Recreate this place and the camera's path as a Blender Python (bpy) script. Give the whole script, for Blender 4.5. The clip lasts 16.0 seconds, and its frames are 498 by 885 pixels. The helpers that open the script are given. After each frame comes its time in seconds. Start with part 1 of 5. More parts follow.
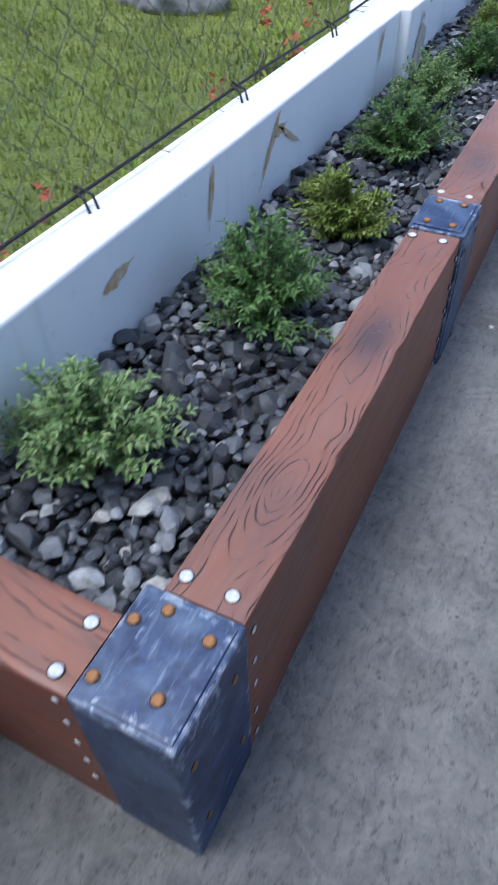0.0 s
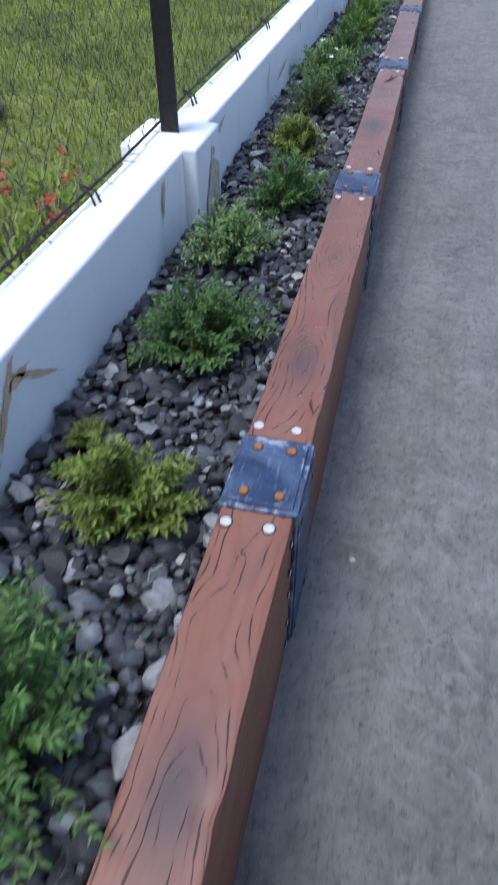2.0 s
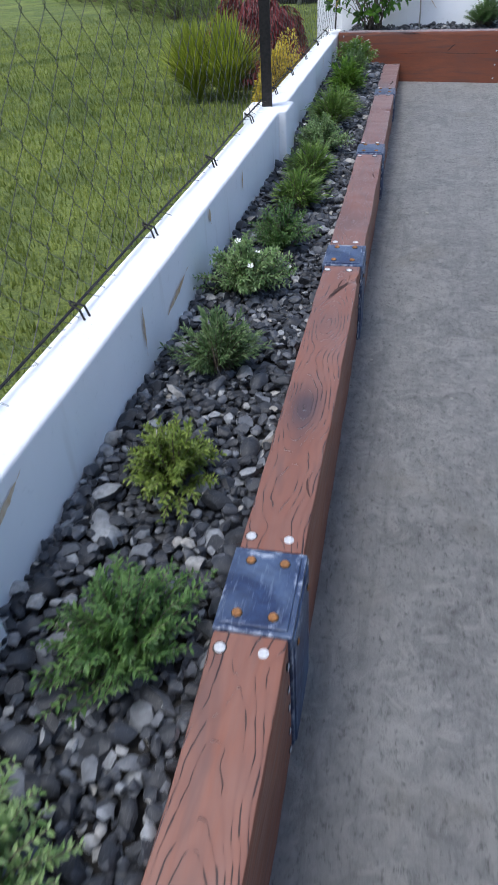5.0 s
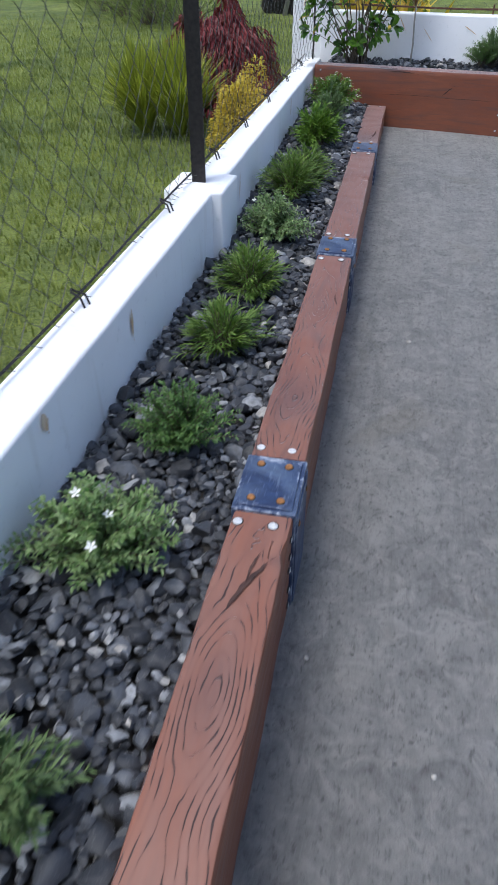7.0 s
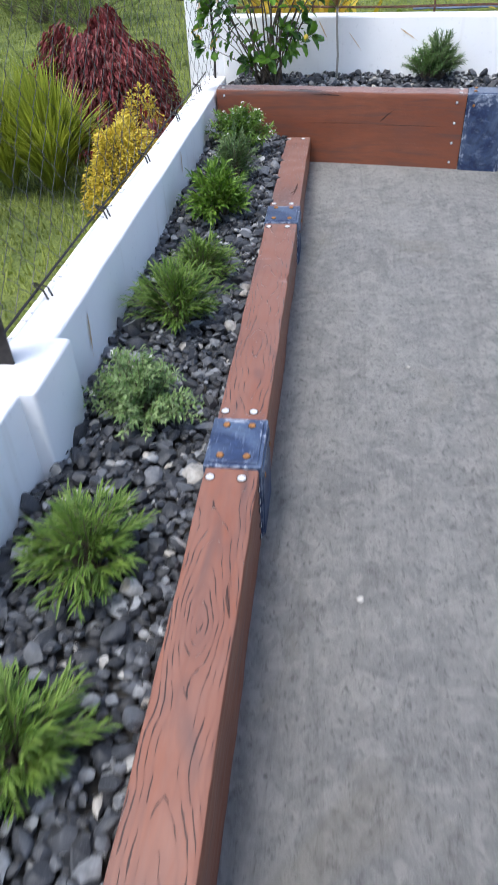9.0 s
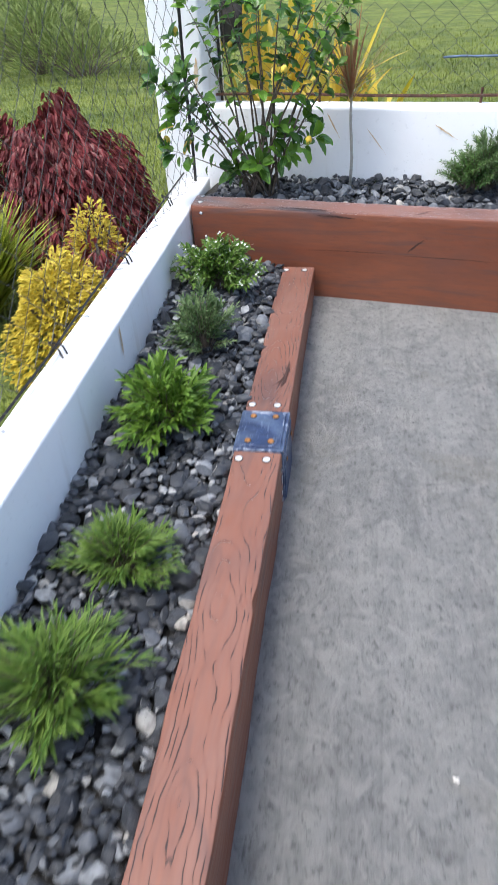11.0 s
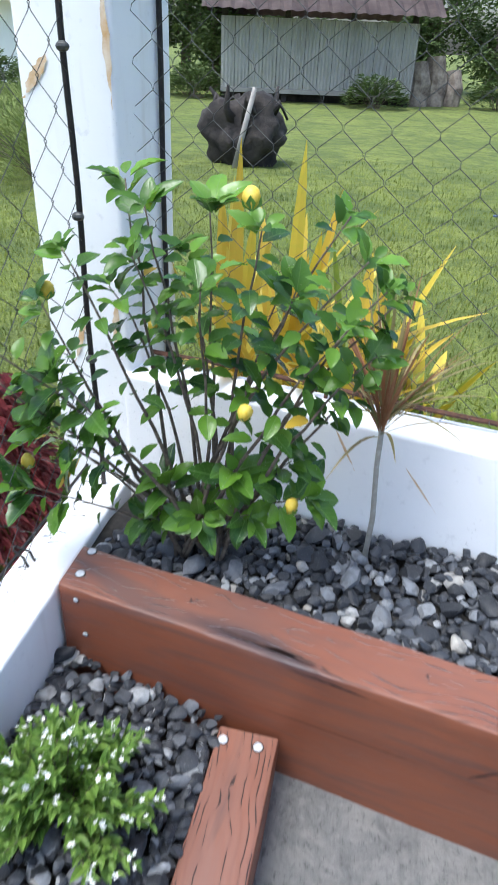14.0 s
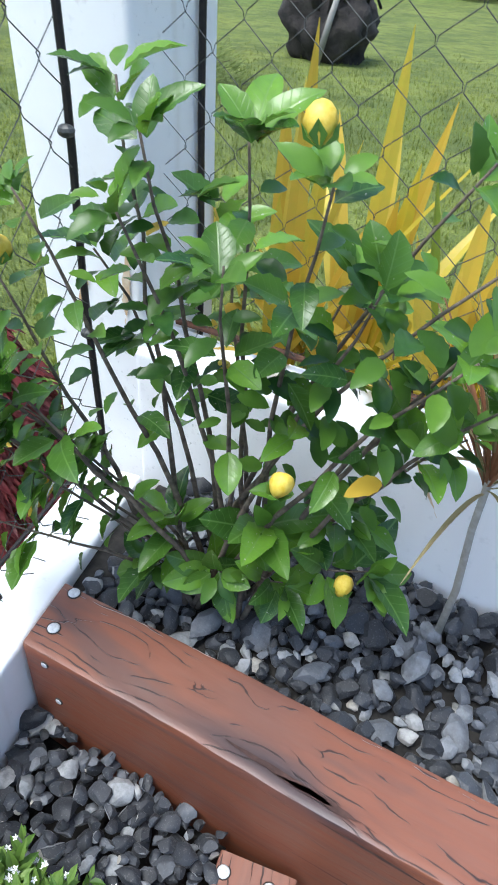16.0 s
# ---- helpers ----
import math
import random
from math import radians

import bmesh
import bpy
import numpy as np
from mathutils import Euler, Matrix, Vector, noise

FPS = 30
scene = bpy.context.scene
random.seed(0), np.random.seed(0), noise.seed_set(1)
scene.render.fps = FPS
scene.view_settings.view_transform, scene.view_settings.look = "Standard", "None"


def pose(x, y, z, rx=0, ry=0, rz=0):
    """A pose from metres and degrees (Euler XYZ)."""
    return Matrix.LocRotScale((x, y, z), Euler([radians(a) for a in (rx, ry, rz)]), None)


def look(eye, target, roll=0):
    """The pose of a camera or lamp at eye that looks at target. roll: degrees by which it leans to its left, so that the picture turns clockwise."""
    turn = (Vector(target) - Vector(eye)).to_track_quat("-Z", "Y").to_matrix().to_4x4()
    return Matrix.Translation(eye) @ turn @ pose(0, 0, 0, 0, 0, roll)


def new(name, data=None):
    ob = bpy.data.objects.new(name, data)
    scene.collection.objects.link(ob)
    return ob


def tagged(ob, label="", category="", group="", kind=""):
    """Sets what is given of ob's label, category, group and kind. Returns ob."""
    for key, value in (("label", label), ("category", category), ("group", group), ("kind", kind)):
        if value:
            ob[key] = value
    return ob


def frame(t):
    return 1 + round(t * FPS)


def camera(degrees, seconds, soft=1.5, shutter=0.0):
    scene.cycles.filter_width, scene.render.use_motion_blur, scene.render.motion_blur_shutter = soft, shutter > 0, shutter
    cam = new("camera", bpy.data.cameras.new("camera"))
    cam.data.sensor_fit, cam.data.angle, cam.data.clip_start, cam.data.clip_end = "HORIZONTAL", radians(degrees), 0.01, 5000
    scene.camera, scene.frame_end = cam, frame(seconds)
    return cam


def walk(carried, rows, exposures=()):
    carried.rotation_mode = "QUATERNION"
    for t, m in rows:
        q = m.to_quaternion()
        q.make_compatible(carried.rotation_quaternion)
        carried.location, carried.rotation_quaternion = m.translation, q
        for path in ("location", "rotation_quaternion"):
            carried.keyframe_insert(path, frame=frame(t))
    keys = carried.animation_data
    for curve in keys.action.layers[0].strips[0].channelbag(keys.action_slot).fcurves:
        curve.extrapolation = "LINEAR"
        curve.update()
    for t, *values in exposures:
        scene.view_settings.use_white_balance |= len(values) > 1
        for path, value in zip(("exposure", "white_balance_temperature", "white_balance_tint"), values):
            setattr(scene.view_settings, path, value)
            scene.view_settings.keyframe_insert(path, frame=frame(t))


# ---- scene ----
cam = camera(40.9, 16.0, 1.5, 0.4)
PATH = [
    (0, (0.243, 0.124, 1.25), (-0.41, 1.361, -0.178), -1.5),
    (0.5, (0.198, 0.326, 1.258), (-0.388, 1.611, -0.158), -0.4),
    (1, (0.21, 0.544, 1.286), (-0.368, 1.87, -0.095), -0.3),
    (1.5, (0.149, 0.768, 1.255), (-0.348, 2.087, -0.164), -2.5),
    (2, (0.122, 0.955, 1.301), (-0.229, 2.387, -0.051), -0.5),
    (2.5, (0.131, 1.201, 1.313), (-0.301, 2.677, 0.034), -2.1),
    (3, (0.175, 1.426, 1.341), (-0.234, 2.934, 0.093), -1.5),
    (3.5, (0.136, 1.684, 1.337), (-0.189, 3.201, 0.075), -0.9),
    (4, (0.097, 1.935, 1.365), (-0.11, 3.503, 0.14), -0.7),
    (4.2, (0.107, 2.049, 1.356), (-0.149, 3.622, 0.147), -1.4),
    (6.3, (0.153, 3.296, 1.456), (-0.277, 4.796, 0.206), -4.8),
    (6.5, (0.147, 3.451, 1.44), (-0.242, 4.976, 0.207), -3.6),
    (7, (0.136, 3.753, 1.421), (-0.191, 5.303, 0.199), -0.1),
    (7.1, (0.126, 3.815, 1.42), (-0.18, 5.339, 0.161), 0.5),
    (7.5, (0.118, 4.094, 1.428), (-0.061, 5.643, 0.175), -0.2),
    (8, (0.144, 4.459, 1.436), (-0.188, 5.956, 0.153), -3.5),
    (8.5, (0.176, 4.736, 1.469), (-0.185, 6.234, 0.194), -2.7),
    (8.8, (0.191, 4.951, 1.483), (-0.088, 6.461, 0.202), -3.0),
    (9, (0.172, 5.082, 1.486), (-0.057, 6.611, 0.217), -3.1),
    (9.2, (0.169, 5.2, 1.487), (-0.087, 6.741, 0.238), -3.7),
    (11.3, (0.204, 6.62, 1.576), (-0.117, 8.183, 0.369), -4.1),
    (11.4, (0.199, 6.691, 1.574), (-0.144, 8.29, 0.422), -3.6),
    (11.5, (0.18, 6.749, 1.566), (-0.135, 8.352, 0.413), -2.5),
    (12, (0.182, 7.056, 1.597), (-0.076, 8.734, 0.539), 0.1),
    (12.5, (0.126, 7.36, 1.632), (-0.087, 9.016, 0.532), -0.3),
    (13, (0.126, 7.708, 1.674), (-0.288, 9.323, 0.569), -1.8),
    (13.5, (0.16, 7.927, 1.675), (-0.248, 9.561, 0.596), -0.9),
    (14, (0.1, 8.218, 1.71), (-0.232, 9.895, 0.672), 2.5),
    (14.5, (0.032, 8.439, 1.717), (-0.304, 10.076, 0.619), 4.0),
    (15, (0.013, 8.637, 1.672), (-0.482, 10.187, 0.509), 4.6),
    (15.5, (0.01, 8.699, 1.65), (-0.485, 10.209, 0.435), 4.6),
    (16, (0.006, 8.705, 1.632), (-0.437, 10.201, 0.381), 4.0),
]
EXPOSURES = [(0.0, 0.74, 5420, 8), (0.6, 0.56, 5430, 8), (1.5, 0.54, 5450, 9), (4.0, 0.5, 5650, 8), (7.3, 0.42, 5800, 8), (8.1, 0.58, 5850, 8), (9.0, 0.9, 6000, 8), (11.5, 1.05, 6080, 7), (13.2, 1.12, 5900, 6), (14.6, 1.06, 5740, 5), (15.2, 1.0, 5760, 4), (16.0, 1.06, 5760, 4)]
walk(cam, [(t, look(eye, target, roll)) for t, eye, target, roll in PATH], EXPOSURES)

# ---- world and light: a bright evening sky, soft light from behind and from the lawn's side ----
world = bpy.data.worlds.new("sky")
scene.world = world
world.use_nodes = True
wn = world.node_tree.nodes
sky = wn.new("ShaderNodeTexSky")
sky.sky_type, sky.sun_disc = "NISHITA", False
sky.sun_elevation, sky.sun_rotation = radians(70), radians(232)
sky.air_density, sky.dust_density, sky.ozone_density = 1.0, 4.0, 1.0
world.node_tree.links.new(sky.outputs[0], wn["Background"].inputs[0])
wn["Background"].inputs[1].default_value = 0.15
sun = new("sun", bpy.data.lights.new("sun", "SUN"))
sun.data.energy, sun.data.angle, sun.data.color = 1.35, radians(26), (1.0, 0.96, 0.89)
sun.matrix_world = look((-2.4, -1.9, 8.66), (0, 0, 0))

# ---- helpers for building ----


def part(name, bm, material, parent=None, label="", smooth=False):
    """Links a bmesh as one mesh object, under a thing or a part."""
    me = bpy.data.meshes.new(name)
    bm.to_mesh(me)
    bm.free()
    if smooth:
        me.shade_smooth()
    me.materials.append(material)
    ob = new(name, me)
    ob.parent = parent
    if label:
        ob["label"] = label
    return ob


def mesh_ob(name, verts, faces, material, parent=None, smooth=False, label=""):
    me = bpy.data.meshes.new(name)
    me.from_pydata(verts, [], faces)
    me.update()
    if smooth:
        me.shade_smooth()
    me.materials.append(material)
    ob = new(name, me)
    ob.parent = parent
    if label:
        ob["label"] = label
    return ob


def again(name, me, m, parent=None, label=""):
    """One more object on mesh data that other objects use too."""
    ob = new(name, me)
    ob.parent = parent
    ob.matrix_basis = m
    if label:
        ob["label"] = label
    return ob


def empty(name, m=Matrix()):
    ob = new(name)
    ob.empty_display_size = 0.1
    ob.matrix_basis = m
    return ob


def box_bm(x0, x1, y0, y1, z0, z1, bevel=0.0, seg=2):
    bm = bmesh.new()
    bmesh.ops.create_cube(bm, size=1.0)
    bmesh.ops.scale(bm, vec=(x1 - x0, y1 - y0, z1 - z0), verts=bm.verts)
    bmesh.ops.translate(bm, vec=((x0 + x1) / 2, (y0 + y1) / 2, (z0 + z1) / 2), verts=bm.verts)
    if bevel:
        bmesh.ops.bevel(bm, geom=bm.edges[:], offset=bevel, segments=seg, profile=0.6, affect="EDGES")
    return bm


def tube(bm, points, radii, sides=6):
    """Adds a tapered tube through the points."""
    rings, last = [], None
    pts = [Vector(p) for p in points]
    for k, p in enumerate(pts):
        d = (pts[min(k + 1, len(pts) - 1)] - pts[max(k - 1, 0)]).normalized()
        a = d.orthogonal().normalized() if last is None else (last - d * last.dot(d)).normalized()
        last = a
        b = d.cross(a)
        r = radii[k] if isinstance(radii, (list, tuple)) else radii
        rings.append([bm.verts.new(p + (a * math.cos(2 * math.pi * i / sides) + b * math.sin(2 * math.pi * i / sides)) * r) for i in range(sides)])
    for r0, r1 in zip(rings, rings[1:]):
        for i in range(sides):
            bm.faces.new((r0[i], r0[(i + 1) % sides], r1[(i + 1) % sides], r1[i]))
    bm.faces.new(rings[0][::-1])
    bm.faces.new(rings[-1])


def dome_bm(r, h, sides=14):
    """A round rivet head, flat below."""
    bm = bmesh.new()
    rings = []
    for f, z in ((1.2, -0.004), (1.2, 0.0012), (1.0, 0.0012), (1.0, h * 0.45), (0.82, h * 0.85), (0.45, h)):
        rings.append([bm.verts.new((r * f * math.cos(2 * math.pi * i / sides), r * f * math.sin(2 * math.pi * i / sides), z)) for i in range(sides)])
    for k, (r0, r1) in enumerate(zip(rings, rings[1:])):
        for i in range(sides):
            bm.faces.new((r0[i], r0[(i + 1) % sides], r1[(i + 1) % sides], r1[i])).material_index = 1 if k < 2 else 0
    bm.faces.new(rings[-1])
    return bm


def mesh_of(bm, material, name, smooth=True):
    me = bpy.data.meshes.new(name)
    bm.to_mesh(me)
    bm.free()
    if smooth:
        me.shade_smooth()
    me.materials.append(material)
    return me


# ---- materials ----
def mat(name, rough=0.8, metal=0.0):
    m = bpy.data.materials.new(name)
    m.use_nodes = True
    nt = m.node_tree
    b = nt.nodes["Principled BSDF"]
    b.inputs["Roughness"].default_value, b.inputs["Metallic"].default_value = rough, metal
    return m, nt, b


def node(nt, kind, **inputs):
    n = nt.nodes.new(kind)
    for k, v in inputs.items():
        key = int(k[1:]) if k[0] == "i" and k[1:].isdigit() else k.replace("_", " ")
        if hasattr(v, "is_linked"):
            nt.links.new(v, n.inputs[key])
        else:
            n.inputs[key].default_value = v
    return n


def coords(nt, kind="Object", scale=(1, 1, 1)):
    c = nt.nodes.new("ShaderNodeTexCoord")
    mp = node(nt, "ShaderNodeMapping", Vector=c.outputs[kind], Scale=scale)
    return mp.outputs[0]


def world_coords(nt, scale=(1, 1, 1)):
    g = nt.nodes.new("ShaderNodeNewGeometry")
    return node(nt, "ShaderNodeMapping", Vector=g.outputs["Position"], Scale=scale).outputs[0]


def noise_tex(nt, vec, scale, detail=4.0, rough=0.55, distort=0.0):
    return node(nt, "ShaderNodeTexNoise", Vector=vec, Scale=scale, Detail=detail, Roughness=rough, Distortion=distort).outputs[0]


def ramp(nt, fac, stops):
    r = nt.nodes.new("ShaderNodeValToRGB")
    el = r.color_ramp.elements
    while len(el) < len(stops):
        el.new(0.5)
    for e, (p, c) in zip(el, stops):
        e.position, e.color = p, ((c, c, c, 1) if isinstance(c, (int, float)) else (*c, 1))
    nt.links.new(fac, r.inputs[0])
    return r.outputs[0]


def math_n(nt, op, a, b=0.0, c=0.0):
    n = nt.nodes.new("ShaderNodeMath")
    n.operation = op
    for k, v in enumerate((a, b, c)):
        if hasattr(v, "is_linked"):
            nt.links.new(v, n.inputs[k])
        else:
            n.inputs[k].default_value = v
    return n.outputs[0]


def mix(nt, fac, a, b, blend="MIX"):
    n = nt.nodes.new("ShaderNodeMix")
    n.data_type, n.blend_type = "RGBA", blend
    for k, v in ((0, fac), (6, a), (7, b)):
        if hasattr(v, "is_linked"):
            nt.links.new(v, n.inputs[k])
        else:
            n.inputs[k].default_value = v if isinstance(v, float) else (*v, 1)
    return n.outputs[2]


def bump(nt, bsdf, height, strength=0.4, dist=0.01):
    b = node(nt, "ShaderNodeBump", Strength=strength, Distance=dist, Height=height)
    nt.links.new(b.outputs[0], bsdf.inputs["Normal"])


def lk(nt, out, bsdf, name="Base Color"):
    nt.links.new(out, bsdf.inputs[name])


def make_concrete():
    """Weathered broom-finished slab: pale worn skin, darker open patches, pits and pale grit."""
    m, nt, b = mat("concrete", 0.9)
    b.inputs["Sheen Weight"].default_value, b.inputs["Sheen Roughness"].default_value = 0.2, 0.45
    v = world_coords(nt)
    big = noise_tex(nt, v, 0.9, 5, 0.6)
    blot = noise_tex(nt, v, 4.5, 7, 0.7, 0.8)
    patch = noise_tex(nt, v, 13, 6, 0.72, 1.1)
    fine = noise_tex(nt, world_coords(nt, (1.3, 0.7, 1)), 58, 6, 0.8)
    grit = noise_tex(nt, v, 190, 2, 0.6)
    base = mix(nt, ramp(nt, big, [(0.3, 0.0), (0.7, 1.0)]), (0.36, 0.357, 0.35), (0.49, 0.483, 0.46))
    base = mix(nt, ramp(nt, blot, [(0.38, 0.5), (0.54, 0.0)]), base, (0.25, 0.25, 0.247))
    base = mix(nt, ramp(nt, patch, [(0.5, 0.0), (0.6, 0.75)]), base, (0.54, 0.53, 0.505))
    base = mix(nt, ramp(nt, patch, [(0.34, 0.45), (0.46, 0.0)]), base, (0.19, 0.188, 0.184))
    base = mix(nt, ramp(nt, fine, [(0.53, 0.0), (0.68, 0.6)]), base, (0.54, 0.535, 0.52))
    base = mix(nt, ramp(nt, fine, [(0.37, 0.65), (0.46, 0.0)]), base, (0.13, 0.128, 0.124))
    base = mix(nt, ramp(nt, grit, [(0.62, 0.0), (0.7, 0.5)]), base, (0.52, 0.51, 0.49))
    pits = nt.nodes.new("ShaderNodeTexVoronoi")
    nt.links.new(v, pits.inputs["Vector"])
    pits.inputs["Scale"].default_value = 22.0
    hole = math_n(nt, "MULTIPLY", ramp(nt, pits.outputs["Distance"], [(0.05, 1.0), (0.14, 0.0)]), ramp(nt, patch, [(0.5, 0.0), (0.58, 0.7)]))
    base = mix(nt, hole, base, (0.09, 0.088, 0.085))
    drag = noise_tex(nt, world_coords(nt, (22, 1.8, 1)), 1.3, 5, 0.65, 0.7)
    base = mix(nt, ramp(nt, drag, [(0.34, 0.28), (0.48, 0.0)]), base, (0.19, 0.188, 0.182))
    rust = noise_tex(nt, v, 2.1, 4, 0.6, 1.2)
    base = mix(nt, ramp(nt, rust, [(0.58, 0.0), (0.68, 0.3)]), base, (0.33, 0.3, 0.235))
    lk(nt, base, b)
    h = math_n(nt, "SUBTRACT", math_n(nt, "ADD", math_n(nt, "MULTIPLY", fine, 0.8), patch), math_n(nt, "MULTIPLY", hole, 0.6))
    bump(nt, b, h, 1.0, 0.014)
    return m


def make_white():
    m, nt, b = mat("white_paint", 0.72)
    v = world_coords(nt)
    blot = noise_tex(nt, v, 3.2, 5, 0.6, 0.5)
    fine = noise_tex(nt, v, 38, 4, 0.6)
    streak = noise_tex(nt, world_coords(nt, (14, 14, 1.4)), 1.0, 3, 0.55)
    base = mix(nt, ramp(nt, blot, [(0.4, 0.0), (0.7, 0.35)]), (0.9, 0.903, 0.907), (0.79, 0.795, 0.8))
    base = mix(nt, ramp(nt, streak, [(0.6, 0.0), (0.74, 0.28)]), base, (0.55, 0.5, 0.42))
    base = mix(nt, ramp(nt, fine, [(0.62, 0.0), (0.75, 0.25)]), base, (0.5, 0.5, 0.5))
    mould = math_n(nt, "MULTIPLY", ramp(nt, noise_tex(nt, v, 2.1, 3, 0.5), [(0.58, 0.0), (0.68, 1.0)]), ramp(nt, noise_tex(nt, v, 95, 4, 0.7), [(0.62, 0.0), (0.72, 0.5)]))
    base = mix(nt, mould, base, (0.07, 0.07, 0.066))
    lk(nt, base, b)
    bump(nt, b, math_n(nt, "ADD", math_n(nt, "MULTIPLY", fine, 0.4), blot), 0.25, 0.006)
    return m


def attribute(nt, name):
    n = nt.nodes.new("ShaderNodeAttribute")
    n.attribute_name = name
    return n.outputs["Fac"]


def make_timber(name, along, wear_or_sheen=1.0):
    """Painted timber-look beam: grooves follow the mesh's grain field round its knots, broken into tapering strokes."""
    m, nt, b = mat(name, 0.55)
    v = world_coords(nt)
    if along == "x":
        v = node(nt, "ShaderNodeMapping", Vector=v, Rotation=(0, 0, radians(99.5))).outputs[0]
    squeeze = node(nt, "ShaderNodeMapping", Vector=v, Scale=(1.0, 0.22, 1.0)).outputs[0]
    wiggle = noise_tex(nt, node(nt, "ShaderNodeMapping", Vector=v, Scale=(1.0, 0.5, 1.0)).outputs[0], 30, 2, 0.5)
    field = math_n(nt, "ADD", attribute(nt, "grain"), math_n(nt, "MULTIPLY", wiggle, 0.9))
    lines = math_n(nt, "ABSOLUTE", math_n(nt, "SUBTRACT", math_n(nt, "FRACT", field), 0.5))
    dash = noise_tex(nt, node(nt, "ShaderNodeMapping", Vector=v, Scale=(1.0, 0.3, 1.0)).outputs[0], 58, 1.5, 0.5)
    width = math_n(nt, "MULTIPLY", ramp(nt, dash, [(0.43, 0.0), (0.61, 1.0)]), 0.0016)
    carve = math_n(nt, "DIVIDE", math_n(nt, "SUBTRACT", width, math_n(nt, "DIVIDE", lines, attribute(nt, "steep"))), 0.0006)
    carve = math_n(nt, "MINIMUM", math_n(nt, "MAXIMUM", carve, 0.0), 1.0)
    top = node(nt, "ShaderNodeSeparateXYZ", Vector=nt.nodes.new("ShaderNodeNewGeometry").outputs["Normal"]).outputs[2]
    up = ramp(nt, top, [(0.3, 0.0), (0.75, 1.0)])
    carve = math_n(nt, "MULTIPLY", carve, ramp(nt, top, [(0.3, 0.12), (0.7, 0.92)]))  # the flanks are hardly carved
    tone = noise_tex(nt, squeeze, 5.0, 5, 0.6, 0.4)
    fine = noise_tex(nt, node(nt, "ShaderNodeMapping", Vector=v, Scale=(1.0, 0.12, 1.0)).outputs[0], 70, 4, 0.6)
    base = mix(nt, ramp(nt, tone, [(0.3, 0.0), (0.72, 1.0)]), (0.19, 0.055, 0.024), (0.25, 0.082, 0.039))
    base = mix(nt, ramp(nt, fine, [(0.35, 0.5), (0.6, 0.0)]), base, (0.15, 0.056, 0.034))
    worn = noise_tex(nt, squeeze, 14, 5, 0.65, 0.5)
    # sky sheen painted into the colour: upward faces mixed paler, broken up by noise
    top_sheen = math_n(nt, "MULTIPLY", ramp(nt, worn, [(0.3, 0.2 * wear_or_sheen), (0.7, 0.7 * wear_or_sheen)]), up)
    base = mix(nt, top_sheen, base, (0.235, 0.128, 0.098))
    rings = math_n(nt, "MULTIPLY", ramp(nt, lines, [(0.0, 0.3), (0.3, 0.0)]), up)
    base = mix(nt, rings, base, (0.16, 0.064, 0.042))
    shade = noise_tex(nt, v, 2.2, 3, 0.5, 0.3)
    base = mix(nt, ramp(nt, shade, [(0.6, 0.0), (0.76, 0.45)]), base, (0.11, 0.062, 0.056))
    smudge = noise_tex(nt, node(nt, "ShaderNodeMapping", Vector=v, Scale=(1.0, 0.2, 2.2)).outputs[0], 11, 3, 0.55, 0.9)
    base = mix(nt, ramp(nt, smudge, [(0.55, 0.0), (0.7, 0.62)]), base, (0.09, 0.055, 0.05))
    stain = math_n(nt, "MULTIPLY", attribute(nt, "stain"), ramp(nt, worn, [(0.3, 1.15), (0.7, 0.7)]))
    base = mix(nt, math_n(nt, "MINIMUM", stain, 0.9), base, (0.055, 0.038, 0.042))
    base = mix(nt, carve, base, (0.03, 0.015, 0.013))
    lk(nt, base, b)
    lk(nt, ramp(nt, fine, [(0.3, 0.42), (0.7, 0.6)]), b, "Roughness")
    b.inputs["Coat Weight"].default_value, b.inputs["Coat Roughness"].default_value = 0.1, 0.3
    lk(nt, math_n(nt, "MULTIPLY", up, 0.9), b, "Sheen Weight")  # upward faces only: stands in for the sky's grazing reflection
    b.inputs["Sheen Roughness"].default_value = 0.3
    h = math_n(nt, "SUBTRACT", math_n(nt, "ADD", math_n(nt, "MULTIPLY", fine, 0.2), math_n(nt, "MULTIPLY", tone, 0.6)), carve)
    bump(nt, b, h, 0.6, 0.005)
    return m


